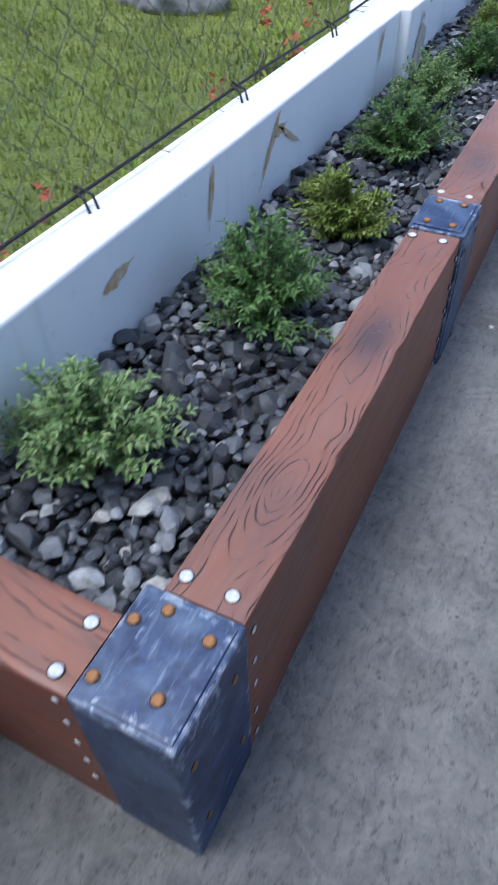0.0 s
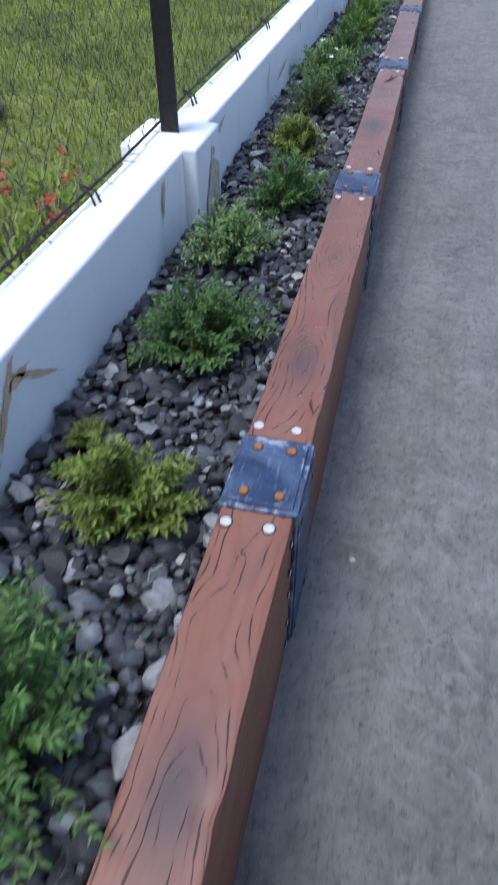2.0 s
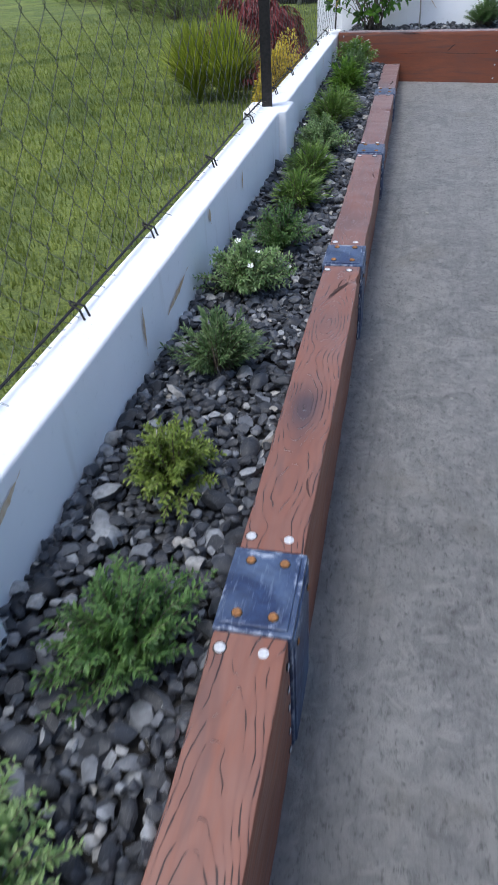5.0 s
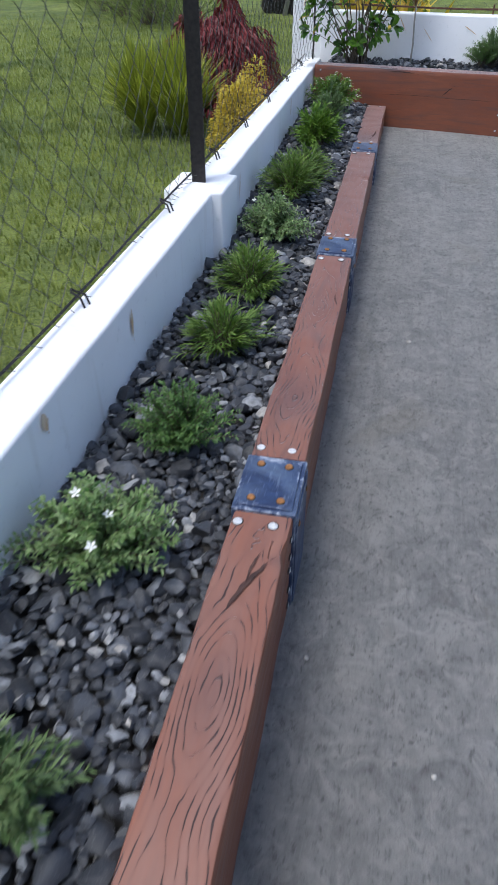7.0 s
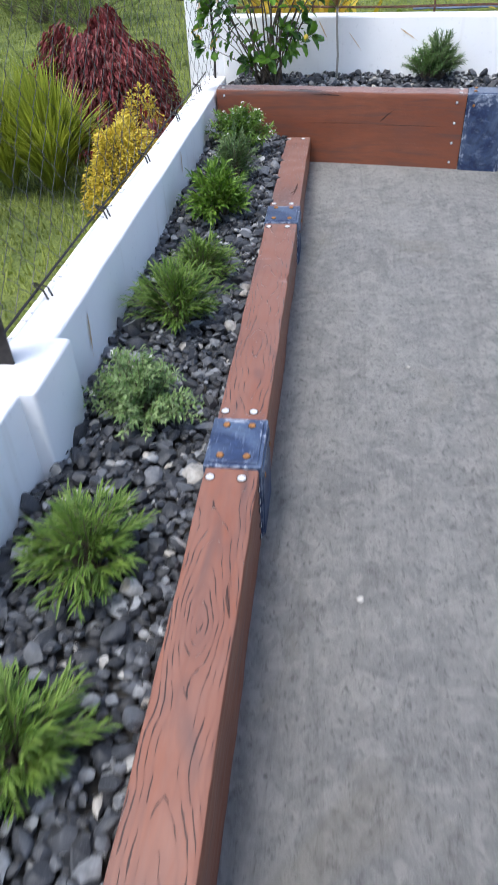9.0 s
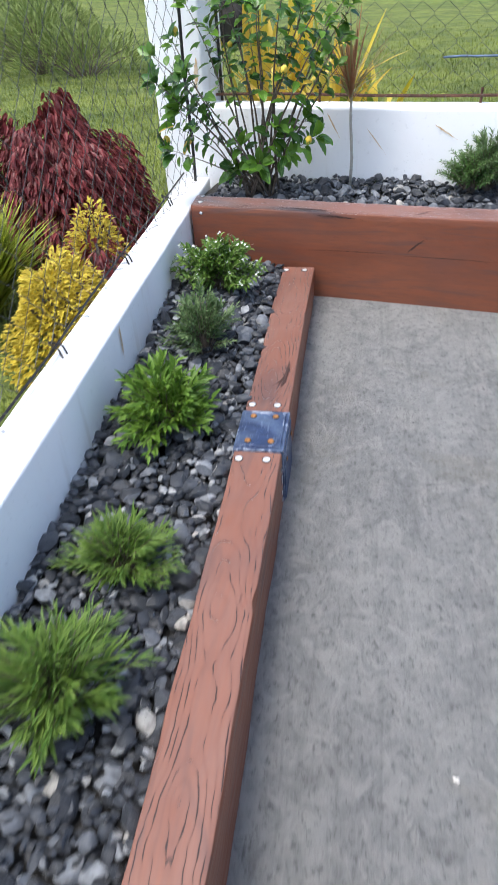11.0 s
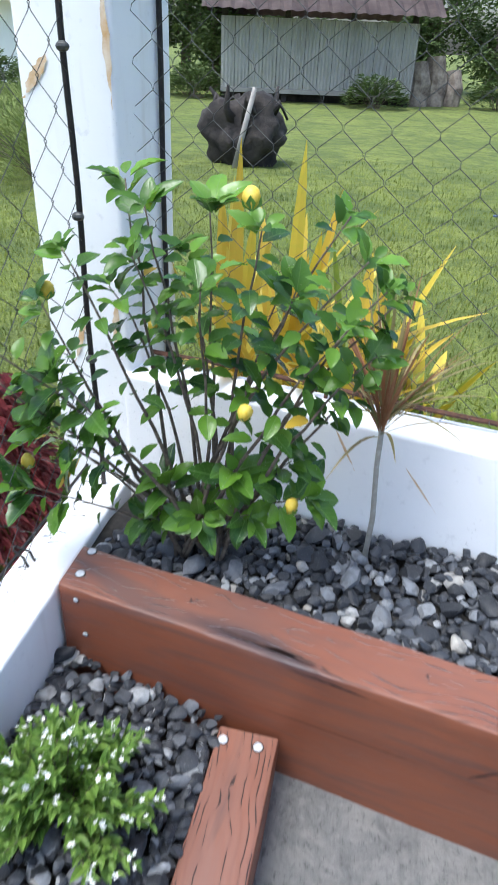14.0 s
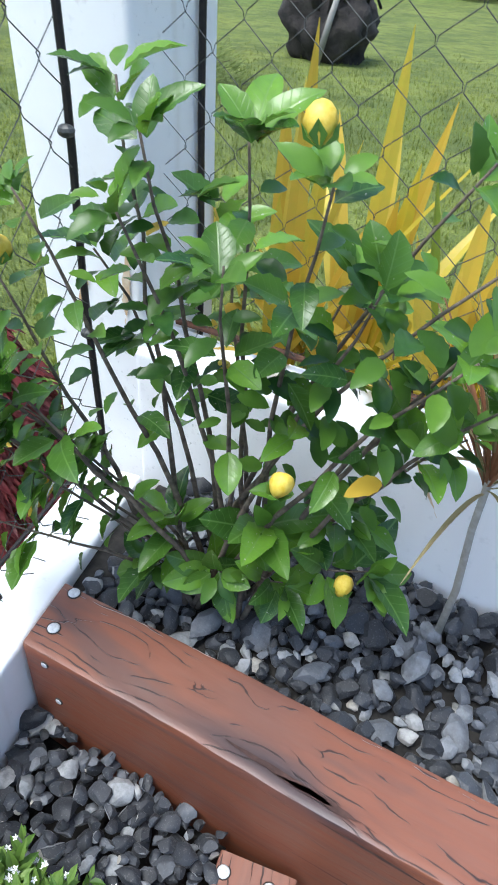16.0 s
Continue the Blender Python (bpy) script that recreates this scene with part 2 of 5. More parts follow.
def make_steel():
    """Dark blue paint, rubbed silvery towards the edges."""
    m, nt, b = mat("blue_steel_paint", 0.5, 0.05)
    b.inputs["Coat Weight"].default_value, b.inputs["Coat Roughness"].default_value = 0.12, 0.25
    level = node(nt, "ShaderNodeSeparateXYZ", Vector=nt.nodes.new("ShaderNodeNewGeometry").outputs["Normal"]).outputs[2]
    # sheen put on level faces alone, imitating sky glare along the straps
    lk(nt, ramp(nt, level, [(0.3, 0.0), (0.8, 0.8)]), b, "Sheen Weight")
    b.inputs["Sheen Roughness"].default_value = 0.3
    g = coords(nt, "Generated")
    sep = node(nt, "ShaderNodeSeparateXYZ", Vector=g)
    edges = []
    for k in range(3):
        a = math_n(nt, "ABSOLUTE", math_n(nt, "SUBTRACT", sep.outputs[k], 0.5))
        edges.append(math_n(nt, "MULTIPLY", a, 2.0))
    lo = math_n(nt, "MINIMUM", math_n(nt, "MAXIMUM", edges[0], edges[1]), math_n(nt, "MAXIMUM", math_n(nt, "MINIMUM", edges[0], edges[1]), edges[2]))
    v = coords(nt, "Object")
    rub = noise_tex(nt, v, 26, 5, 0.7, 0.8)
    scratch = noise_tex(nt, coords(nt, "Object", (60, 9, 14)), 1.6, 4, 0.65)
    wear_or_sheen = math_n(nt, "ADD", math_n(nt, "MULTIPLY", lo, 0.62), math_n(nt, "MULTIPLY", rub, 0.62))
    wear_or_sheen = ramp(nt, wear_or_sheen, [(0.9, 0.0), (1.05, 0.8)])
    base = mix(nt, ramp(nt, rub, [(0.35, 0.0), (0.7, 1.0)]), (0.007, 0.015, 0.052), (0.025, 0.05, 0.13))
    cloud = noise_tex(nt, v, 9, 4, 0.6, 0.6)
    base = mix(nt, ramp(nt, cloud, [(0.42, 0.0), (0.68, 0.55)]), base, (0.13, 0.18, 0.27))
    base = mix(nt, ramp(nt, scratch, [(0.56, 0.0), (0.72, 0.4)]), base, (0.26, 0.31, 0.4))
    base = mix(nt, wear_or_sheen, base, (0.45, 0.49, 0.56))
    lk(nt, base, b)
    bump(nt, b, rub, 0.3, 0.004)
    return m


def make_plain(name, a, c, scale=30, rough=0.6, metal=0.0, relief=0.3, dist=0.004):
    m, nt, b = mat(name, rough, metal)
    v = coords(nt, "Object")
    n = noise_tex(nt, v, scale, 5, 0.62)
    lk(nt, mix(nt, ramp(nt, n, [(0.32, 0.0), (0.68, 1.0)]), a, c), b)
    if relief:
        bump(nt, b, n, relief, dist)
    return m


def make_pebble(name, per_object):
    m, nt, b = mat(name, 0.6)
    b.inputs["Sheen Weight"].default_value, b.inputs["Sheen Roughness"].default_value = 0.12, 0.4
    r = nt.nodes.new("ShaderNodeObjectInfo").outputs["Random"] if per_object else nt.nodes.new("ShaderNodeNewGeometry").outputs["Random Per Island"]
    tone = ramp(nt, r, [(0.0, (0.014, 0.015, 0.018)), (0.4, (0.021, 0.024, 0.031)), (0.66, (0.04, 0.045, 0.056)), (0.82, (0.12, 0.128, 0.145)), (0.95, (0.33, 0.34, 0.35)), (1.0, (0.42, 0.39, 0.34))])
    v = world_coords(nt)
    n = noise_tex(nt, v, 60, 5, 0.65)
    f = noise_tex(nt, v, 320, 3, 0.6)
    base = mix(nt, ramp(nt, n, [(0.35, 0.5), (0.6, 0.0)]), tone, (0.035, 0.036, 0.04))
    base = mix(nt, ramp(nt, f, [(0.58, 0.0), (0.72, 0.3)]), base, (0.32, 0.32, 0.32))
    lk(nt, base, b)
    bump(nt, b, math_n(nt, "ADD", n, math_n(nt, "MULTIPLY", f, 0.3)), 0.35, 0.004)
    return m


def make_leaf(name, a, c, tip=None, rough=0.45, per_object=False, mottle=None, veins=False):
    """Leaves that vary one from another, with a paler or darker tone by noise."""
    m, nt, b = mat(name, rough)
    r = nt.nodes.new("ShaderNodeObjectInfo").outputs["Random"] if per_object else nt.nodes.new("ShaderNodeNewGeometry").outputs["Random Per Island"]
    base = mix(nt, r, a, c)
    n = noise_tex(nt, world_coords(nt), 45, 4, 0.6)
    base = mix(nt, ramp(nt, n, [(0.4, 0.0), (0.75, 0.5)]), base, tip or c)
    if mottle:
        base = mix(nt, ramp(nt, noise_tex(nt, world_coords(nt), 1.6, 5, 0.65, 0.4), [(0.36, 0.75), (0.56, 0.0)]), base, mottle)
    rise = n
    if veins:  # leaf along local x: pale midrib and slanting side veins, with a few pale holes and spots
        xyz = node(nt, "ShaderNodeSeparateXYZ", Vector=coords(nt))
        off = math_n(nt, "ABSOLUTE", xyz.outputs[1])
        rib = ramp(nt, off, [(0.006, 1.0), (0.022, 0.0)])
        side = math_n(nt, "ABSOLUTE", math_n(nt, "SUBTRACT", math_n(nt, "FRACT", math_n(nt, "MULTIPLY", math_n(nt, "SUBTRACT", xyz.outputs[0], math_n(nt, "MULTIPLY", off, 0.9)), 7.0)), 0.5))
        vein = math_n(nt, "MAXIMUM", rib, ramp(nt, side, [(0.0, 0.45), (0.09, 0.0)]))
        base = mix(nt, math_n(nt, "MULTIPLY", vein, 0.55), base, (0.17, 0.3, 0.07))
        spot = noise_tex(nt, world_coords(nt), 160, 2, 0.5)
        base = mix(nt, ramp(nt, spot, [(0.7, 0.0), (0.74, 0.8)]), base, (0.4, 0.42, 0.28))
        rise = math_n(nt, "SUBTRACT", n, math_n(nt, "MULTIPLY", vein, 0.6))
    lk(nt, base, b)
    b.inputs["Specular IOR Level"].default_value = 0.5 if veins else 0.35
    tr = nt.nodes.new("ShaderNodeBsdfTranslucent")
    nt.links.new(base, tr.inputs["Color"])
    ms = nt.nodes.new("ShaderNodeMixShader")
    ms.inputs[0].default_value = 0.28
    nt.links.new(b.outputs[0], ms.inputs[1])
    nt.links.new(tr.outputs[0], ms.inputs[2])
    nt.links.new(ms.outputs[0], nt.nodes["Material Output"].inputs[0])
    bump(nt, b, rise, 0.3 if veins else 0.2, 0.002)
    return m


def make_lawn():
    m, nt, b = mat("lawn", 0.95)
    v = world_coords(nt)
    big = noise_tex(nt, v, 0.55, 5, 0.6)
    mid = noise_tex(nt, v, 5, 6, 0.68)
    fine = noise_tex(nt, v, 60, 4, 0.7)
    base = mix(nt, ramp(nt, big, [(0.35, 0.0), (0.65, 1.0)]), (0.155, 0.2, 0.034), (0.235, 0.27, 0.052))
    base = mix(nt, ramp(nt, noise_tex(nt, v, 1.6, 5, 0.65, 0.4), [(0.36, 0.75), (0.56, 0.0)]), base, (0.085, 0.115, 0.026))
    base = mix(nt, ramp(nt, mid, [(0.36, 0.7), (0.52, 0.0)]), base, (0.075, 0.105, 0.024))
    base = mix(nt, ramp(nt, mid, [(0.58, 0.0), (0.74, 0.5)]), base, (0.2, 0.22, 0.06))
    base = mix(nt, ramp(nt, fine, [(0.35, 0.6), (0.55, 0.0)]), base, (0.035, 0.055, 0.012))
    lk(nt, base, b)
    bump(nt, b, math_n(nt, "ADD", fine, mid), 0.8, 0.03)
    return m


CONCRETE, WHITE = make_concrete(), make_white()
TIMBER_Y, TIMBER_X = make_timber("timber_paint_long", "y"), make_timber("timber_paint_cross", "x", 0.45)
STEEL = make_steel()
RIVET = make_plain("pale_rivet_paint", (0.42, 0.42, 0.43), (0.66, 0.67, 0.68), 140, 0.62, 0.0, 0.3)
RUSTY = make_plain("rusty_bolt_paint", (0.2, 0.08, 0.025), (0.42, 0.2, 0.065), 120, 0.6, 0.2)
IRON = make_plain("black_iron", (0.012, 0.011, 0.012), (0.035, 0.03, 0.028), 60, 0.55, 0.4)
WIRE = make_plain("dark_wire", (0.04, 0.043, 0.04), (0.1, 0.1, 0.094), 80, 0.5, 0.35, 0.0)
RUST_RAIL = make_plain("rusty_rail", (0.05, 0.025, 0.018), (0.13, 0.055, 0.03), 40, 0.8, 0.2)
STAIN = make_plain("rust_stain", (0.55, 0.34, 0.15), (0.76, 0.66, 0.52), 30, 0.85, 0.0, 0.1)
PEBBLE, PEBBLE_ONE = make_pebble("pebbles", False), make_pebble("single_pebbles", True)
SOIL = make_plain("dark_soil", (0.012, 0.011, 0.01), (0.04, 0.036, 0.032), 40, 0.95, 0.0, 0.6, 0.01)
LAWN = make_lawn()
GREY_RENDER = make_plain("grey_render", (0.24, 0.23, 0.22), (0.34, 0.33, 0.32), 3, 0.9, 0.0, 0.3, 0.01)
BLADE = make_leaf("grass_blades", (0.15, 0.2, 0.03), (0.29, 0.33, 0.062), (0.34, 0.34, 0.1), 0.7, False, (0.085, 0.115, 0.026))
BARK = make_plain("grey_brown_bark", (0.06, 0.045, 0.035), (0.2, 0.16, 0.12), 70, 0.9, 0.0, 0.5)
PALE_STEM = make_plain("pale_stem", (0.3, 0.28, 0.24), (0.45, 0.43, 0.38), 60, 0.8)
ROCK = make_plain("grey_rock", (0.09, 0.085, 0.08), (0.36, 0.35, 0.34), 7, 0.9, 0.0, 0.8, 0.03)
DARK_WOOD = make_plain("rotten_wood", (0.01, 0.009, 0.009), (0.06, 0.05, 0.044), 5, 0.95, 0.0, 0.9, 0.05)
OLD_PLANK = make_plain("weathered_board", (0.22, 0.21, 0.19), (0.36, 0.34, 0.31), 3, 0.8)
SHEET = make_plain("grey_sheet_metal", (0.56, 0.54, 0.5), (0.72, 0.7, 0.655), 1.5, 0.6, 0.05, 0.1)
ROOF = make_plain("rusted_roof_sheet", (0.1, 0.07, 0.065), (0.2, 0.15, 0.14), 2, 0.7, 0.2, 0.1)

# ---- setting: ground, slab, walls ----
FRONT = Matrix.Translation((0, 9.145, 0)) @ Matrix.Rotation(radians(-9.5), 4, "Z")  # frame of the cross planter


def slab_z(y):
    return (y - 2.02) * 0.0368


LAWN_Z = 0.17
FAR = 160.0


def front_y(x, v=0.56):
    return 9.145 + v - 0.167 * x


def make_ground():
    a, b = front_y(-0.6), front_y(FAR)
    v = [(-FAR, -FAR, LAWN_Z), (-0.6, -FAR, LAWN_Z), (-0.6, a, LAWN_Z), (-0.6, FAR, LAWN_Z), (-FAR, FAR, LAWN_Z), (FAR, b, LAWN_Z), (FAR, FAR, LAWN_Z),
         (-0.6, -FAR, -0.5), (-0.6, a, -0.5), (FAR, -FAR, -0.5), (FAR, b, -0.5)]
    f = [(0, 1, 2, 3, 4), (2, 5, 6, 3), (7, 9, 10, 8), (1, 7, 8, 2), (2, 8, 10, 5)]
    return tagged(mesh_ob("ground", v, f, LAWN), "short green lawn reaching away behind the walls", "ground", kind="structure")


make_ground()


def make_slab():
    bm = bmesh.new()
    n, ks = 60, []
    for j in range(n + 1):
        y = -6 + j * (15.6 / n)
        ks.append([bm.verts.new((x, y, slab_z(y) + 0.004 * noise.noise((x * 1.3, y * 1.3, 0)))) for x in [-0.6 + i * 0.3 for i in range(27)]])
    for r0, r1 in zip(ks, ks[1:]):
        for i in range(26):
            bm.faces.new((r0[i], r0[i + 1], r1[i + 1], r1[i]))
    bmesh.ops.solidify(bm, geom=bm.faces[:], thickness=0.12)
    return tagged(part("pavement", bm, CONCRETE, smooth=False), "rough grey concrete driveway slab, lightly stained", "driveway", kind="structure")


make_slab()


CHIP = make_plain("pale_stone_chip", (0.36, 0.34, 0.31), (0.56, 0.54, 0.5), 60, 0.85)
for k, (x, y, size) in enumerate(((0.122, 1.979, 0.011), (0.272, 6.111, 0.011), (0.076, 4.667, 0.007), (0.446, 7.092, 0.009), (0.359, 4.456, 0.007))):
    bm = bmesh.new()
    bmesh.ops.create_icosphere(bm, subdivisions=2, radius=size * 0.85)
    for v in bm.verts:
        v.co *= 1 + 0.6 * noise.noise(v.co * 60 + Vector((k * 4, 0, 0)))
        v.co.z *= 0.65
    chip = part("stone_chip", bm, CHIP)
    chip.matrix_basis = Matrix.Translation((x, y, slab_z(y) + size * 0.4))
    tagged(chip, "small pale stone chip lying loose on the concrete", "stone", "loose chips on the slab")


def rough_box(x0, x1, y0, y1, z0, z1, step=0.12, amp=0.0025, bevel=0.012, m=Matrix()):
    """A plastered block: long axis cut into steps, corners rounded, faces a little uneven."""
    bm = box_bm(x0, x1, y0, y1, z0, z1, bevel, 3)
    size = (x1 - x0, y1 - y0, z1 - z0)
    k = size.index(max(size))
    lo = (x0, y0, z0)[k]
    no = Vector([1.0 if i == k else 0.0 for i in range(3)])
    for i in range(1, int(size[k] / step)):
        co = [0.0, 0.0, 0.0]
        co[k] = lo + i * step
        bmesh.ops.bisect_plane(bm, geom=bm.verts[:] + bm.edges[:] + bm.faces[:], plane_co=co, plane_no=no)
    for v in bm.verts:
        p = v.co * 5.0
        v.co += Vector((noise.noise(p), noise.noise(p + Vector((9, 0, 0))), noise.noise(p + Vector((0, 9, 0))))) * amp
    bm.transform(m)
    return bm


wall_left = tagged(part("wall_left", rough_box(-0.675, -0.54, -3.0, 9.72, -0.3, 0.612, 0.2), WHITE, smooth=True),
                   "low white-painted plastered garden wall with rust streaks", "wall", kind="structure")
for y0 in (-0.45, 2.87, 6.275):
    part("pier", rough_box(-0.735, -0.497, y0, y0 + 0.25, -0.2, 0.618, 0.2, 0.003), WHITE, wall_left, smooth=True)
wall_front = tagged(part("wall_front", rough_box(-0.65, 5.0, 0.5, 0.63, -0.3, 0.925, 0.2, 0.0025, 0.014, FRONT), WHITE, smooth=True),
                    "white-painted plastered wall behind the cross planter", "wall", kind="structure")
# added wall, out of view behind the camera, blocks light from the slab's start
shading_wall_back = tagged(part("shading_wall_back", rough_box(-0.5, 7.1, -1.25, -1.05, -0.4, 3.3, 0.3, 0.003), GREY_RENDER, smooth=True),
                   "plain grey rendered wall, added unseen to shade the slab's start", "wall", kind="structure")
column = tagged(part("column", rough_box(-0.885, -0.632, 0.515, 0.785, -0.2, 2.7, 0.25, 0.003, 0.014, FRONT), WHITE, smooth=True),
                "tall square white-painted concrete corner column with rust stains", "column", kind="structure")


def streak(parent, m, length, width, seed, bend=0.0, name="rust_stain", material=STAIN):
    """A thin tapering rust mark lying on a wall; local x along the mark, z out of the wall."""
    rr = random.Random(seed)
    bm = bmesh.new()
    top, bot = [], []
    n = 14
    for i in range(n + 1):
        f = i / n
        w = width * 0.5 * (math.sin(math.pi * min(1, f * 1.15 + 0.02)) ** 0.7 if f < 0.86 else 0.25 * (1 - f) / 0.14 + 0.03)
        off = bend * math.sin(f * 2.4) + rr.uniform(-0.12, 0.12) * width
        top.append(bm.verts.new((f * length, off + w * rr.uniform(0.7, 1.1), 0)))
        bot.append(bm.verts.new((f * length, off - w * rr.uniform(0.7, 1.1), 0)))
    for i in range(n):
        bm.faces.new((bot[i], bot[i + 1], top[i + 1], top[i]))
    bm.transform(m)
    return part(name, bm, material, parent)


def on_left(y, z, ang):
    """Frame on the inner face of the long wall: x along the mark, which runs at ang degrees from +y, upwards."""
    return Matrix.Translation((-0.5355, y, z)) @ Matrix(((0, 0, 1, 0), (1, 0, 0, 0), (0, 1, 0, 0), (0, 0, 0, 1))) @ Matrix.Rotation(radians(ang), 4, "Z")


for k, (y, z, ang, ln, w) in enumerate(((1.0, 0.515, 12, 0.12, 0.03), (1.46, 0.60, -104, 0.16, 0.022), (1.83, 0.6, -128, 0.22, 0.024), (1.82, 0.56, -32, 0.2, 0.016),
                                       (1.79, 0.545, 5, 0.09, 0.03), (2.69, 0.6, -110, 0.13, 0.024), (3.2, 0.53, 20, 0.16, 0.02), (4.06, 0.58, -95, 0.15, 0.014),
                                       (4.25, 0.46, 12, 0.25, 0.022), (4.8, 0.6, -80, 0.06, 0.03), (6.76, 0.56, -100, 0.14, 0.012), (5.35, 0.58, -95, 0.1, 0.018), (8.2, 0.6, -92, 0.12, 0.016))):
    streak(wall_left, on_left(y, z, ang), ln, w, k)


def on_column(u, z, ang):
    return FRONT @ Matrix.Translation((u, 0.5115, z)) @ Matrix(((1, 0, 0, 0), (0, 0, -1, 0), (0, 1, 0, 0), (0, 0, 0, 1))) @ Matrix.Rotation(radians(ang), 4, "Z")


for k, (u, z, ang, ln, w) in enumerate(((-0.645, 1.78, -88, 0.22, 0.02), (-0.8, 1.66, -130, 0.12, 0.03), (-0.76, 1.05, -110, 0.14, 0.02), (-0.66, 1.12, -95, 0.16, 0.02))):
    streak(column, on_column(u, z, ang), ln, w, 40 + k)
for k, (u, z, ang, ln, w) in enumerate(((-0.05, 0.9, -60, 0.12, 0.02), (0.13, 0.84, -50, 0.14, 0.014), (0.42, 0.86, -30, 0.12, 0.02))):
    streak(wall_front, FRONT @ Matrix.Translation((u, 0.4955, z)) @ Matrix(((1, 0, 0, 0), (0, 0, -1, 0), (0, 1, 0, 0), (0, 0, 0, 1))) @ Matrix.Rotation(radians(ang), 4, "Z"), ln, w * 0.4, 60 + k)

streak(wall_left, Matrix.Translation((-0.493, 2.98, 0.34)) @ Matrix(((0, 0, 1, 0), (1, 0, 0, 0), (0, 1, 0, 0), (0, 0, 0, 1))) @ Matrix.Rotation(radians(88), 4, "Z"), 0.2, 0.045, 33)
streak(wall_left, Matrix.Translation((-0.493, 3.05, 0.36)) @ Matrix(((0, 0, 1, 0), (1, 0, 0, 0), (0, 1, 0, 0), (0, 0, 0, 1))) @ Matrix.Rotation(radians(92), 4, "Z"), 0.2, 0.04, 34)

PATCH = make_plain("brown_patch", (0.46, 0.36, 0.28), (0.72, 0.65, 0.57), 34, 0.85, 0.0, 0.1)
streak(wall_left, Matrix.Translation((-0.4915, 3.02, 0.33)) @ Matrix(((0, 0, 1, 0), (1, 0, 0, 0), (0, 1, 0, 0), (0, 0, 0, 1))) @ Matrix.Rotation(radians(90), 4, "Z"), 0.25, 0.17, 35, 0.0, "brown_patch", PATCH)

# ---- planter edging: timber-look beams, blue steel straps, rivets ----
RIVET_ME = mesh_of(dome_bm(0.0108, 0.0034), RIVET, "rivet")
SMALL_RIVET_ME = mesh_of(dome_bm(0.0065, 0.003), RIVET, "rivet")
BOLT_ME = mesh_of(dome_bm(0.0095, 0.006, 8), RUSTY, "bolt", False)
SMALL_BOLT_ME = mesh_of(dome_bm(0.007, 0.004, 8), RUSTY, "bolt", False)
SEAM = make_plain("dark_seam", (0.02, 0.015, 0.013), (0.05, 0.04, 0.035), 60, 0.8)
for me in (RIVET_ME, SMALL_RIVET_ME, BOLT_ME, SMALL_BOLT_ME):
    me.materials.append(SEAM)
OUT_X = Matrix.Rotation(radians(90), 4, "Y")


def grain_field(p, y, knots, mid, seed):
    """Grain lines across position p and along y: nested ovals round the knots, long waves between; and the stain of each knot."""
    along = min([abs(y - k) for k, _ in knots] + [0.6])
    g = 0.05 * (1 - math.exp(-along / 0.13))
    c = mid + 0.02 * noise.noise((seed * 2.3, y * 1.7, 0.5))
    d = math.sqrt((p - c) ** 2 + g * g)
    o = seed * 3.7
    f = 88 * d + 2.6 * noise.noise((p * 7 + o, y * 3.1, 2.0)) + 1.0 * noise.noise((p * 16 + o, y * 8.0, 4.0))
    stain = sum(dark * 1.25 * math.exp(-((p - c) / 0.04) ** 2 - ((y - k) / 0.1) ** 2) for k, dark in knots)
    return f, stain


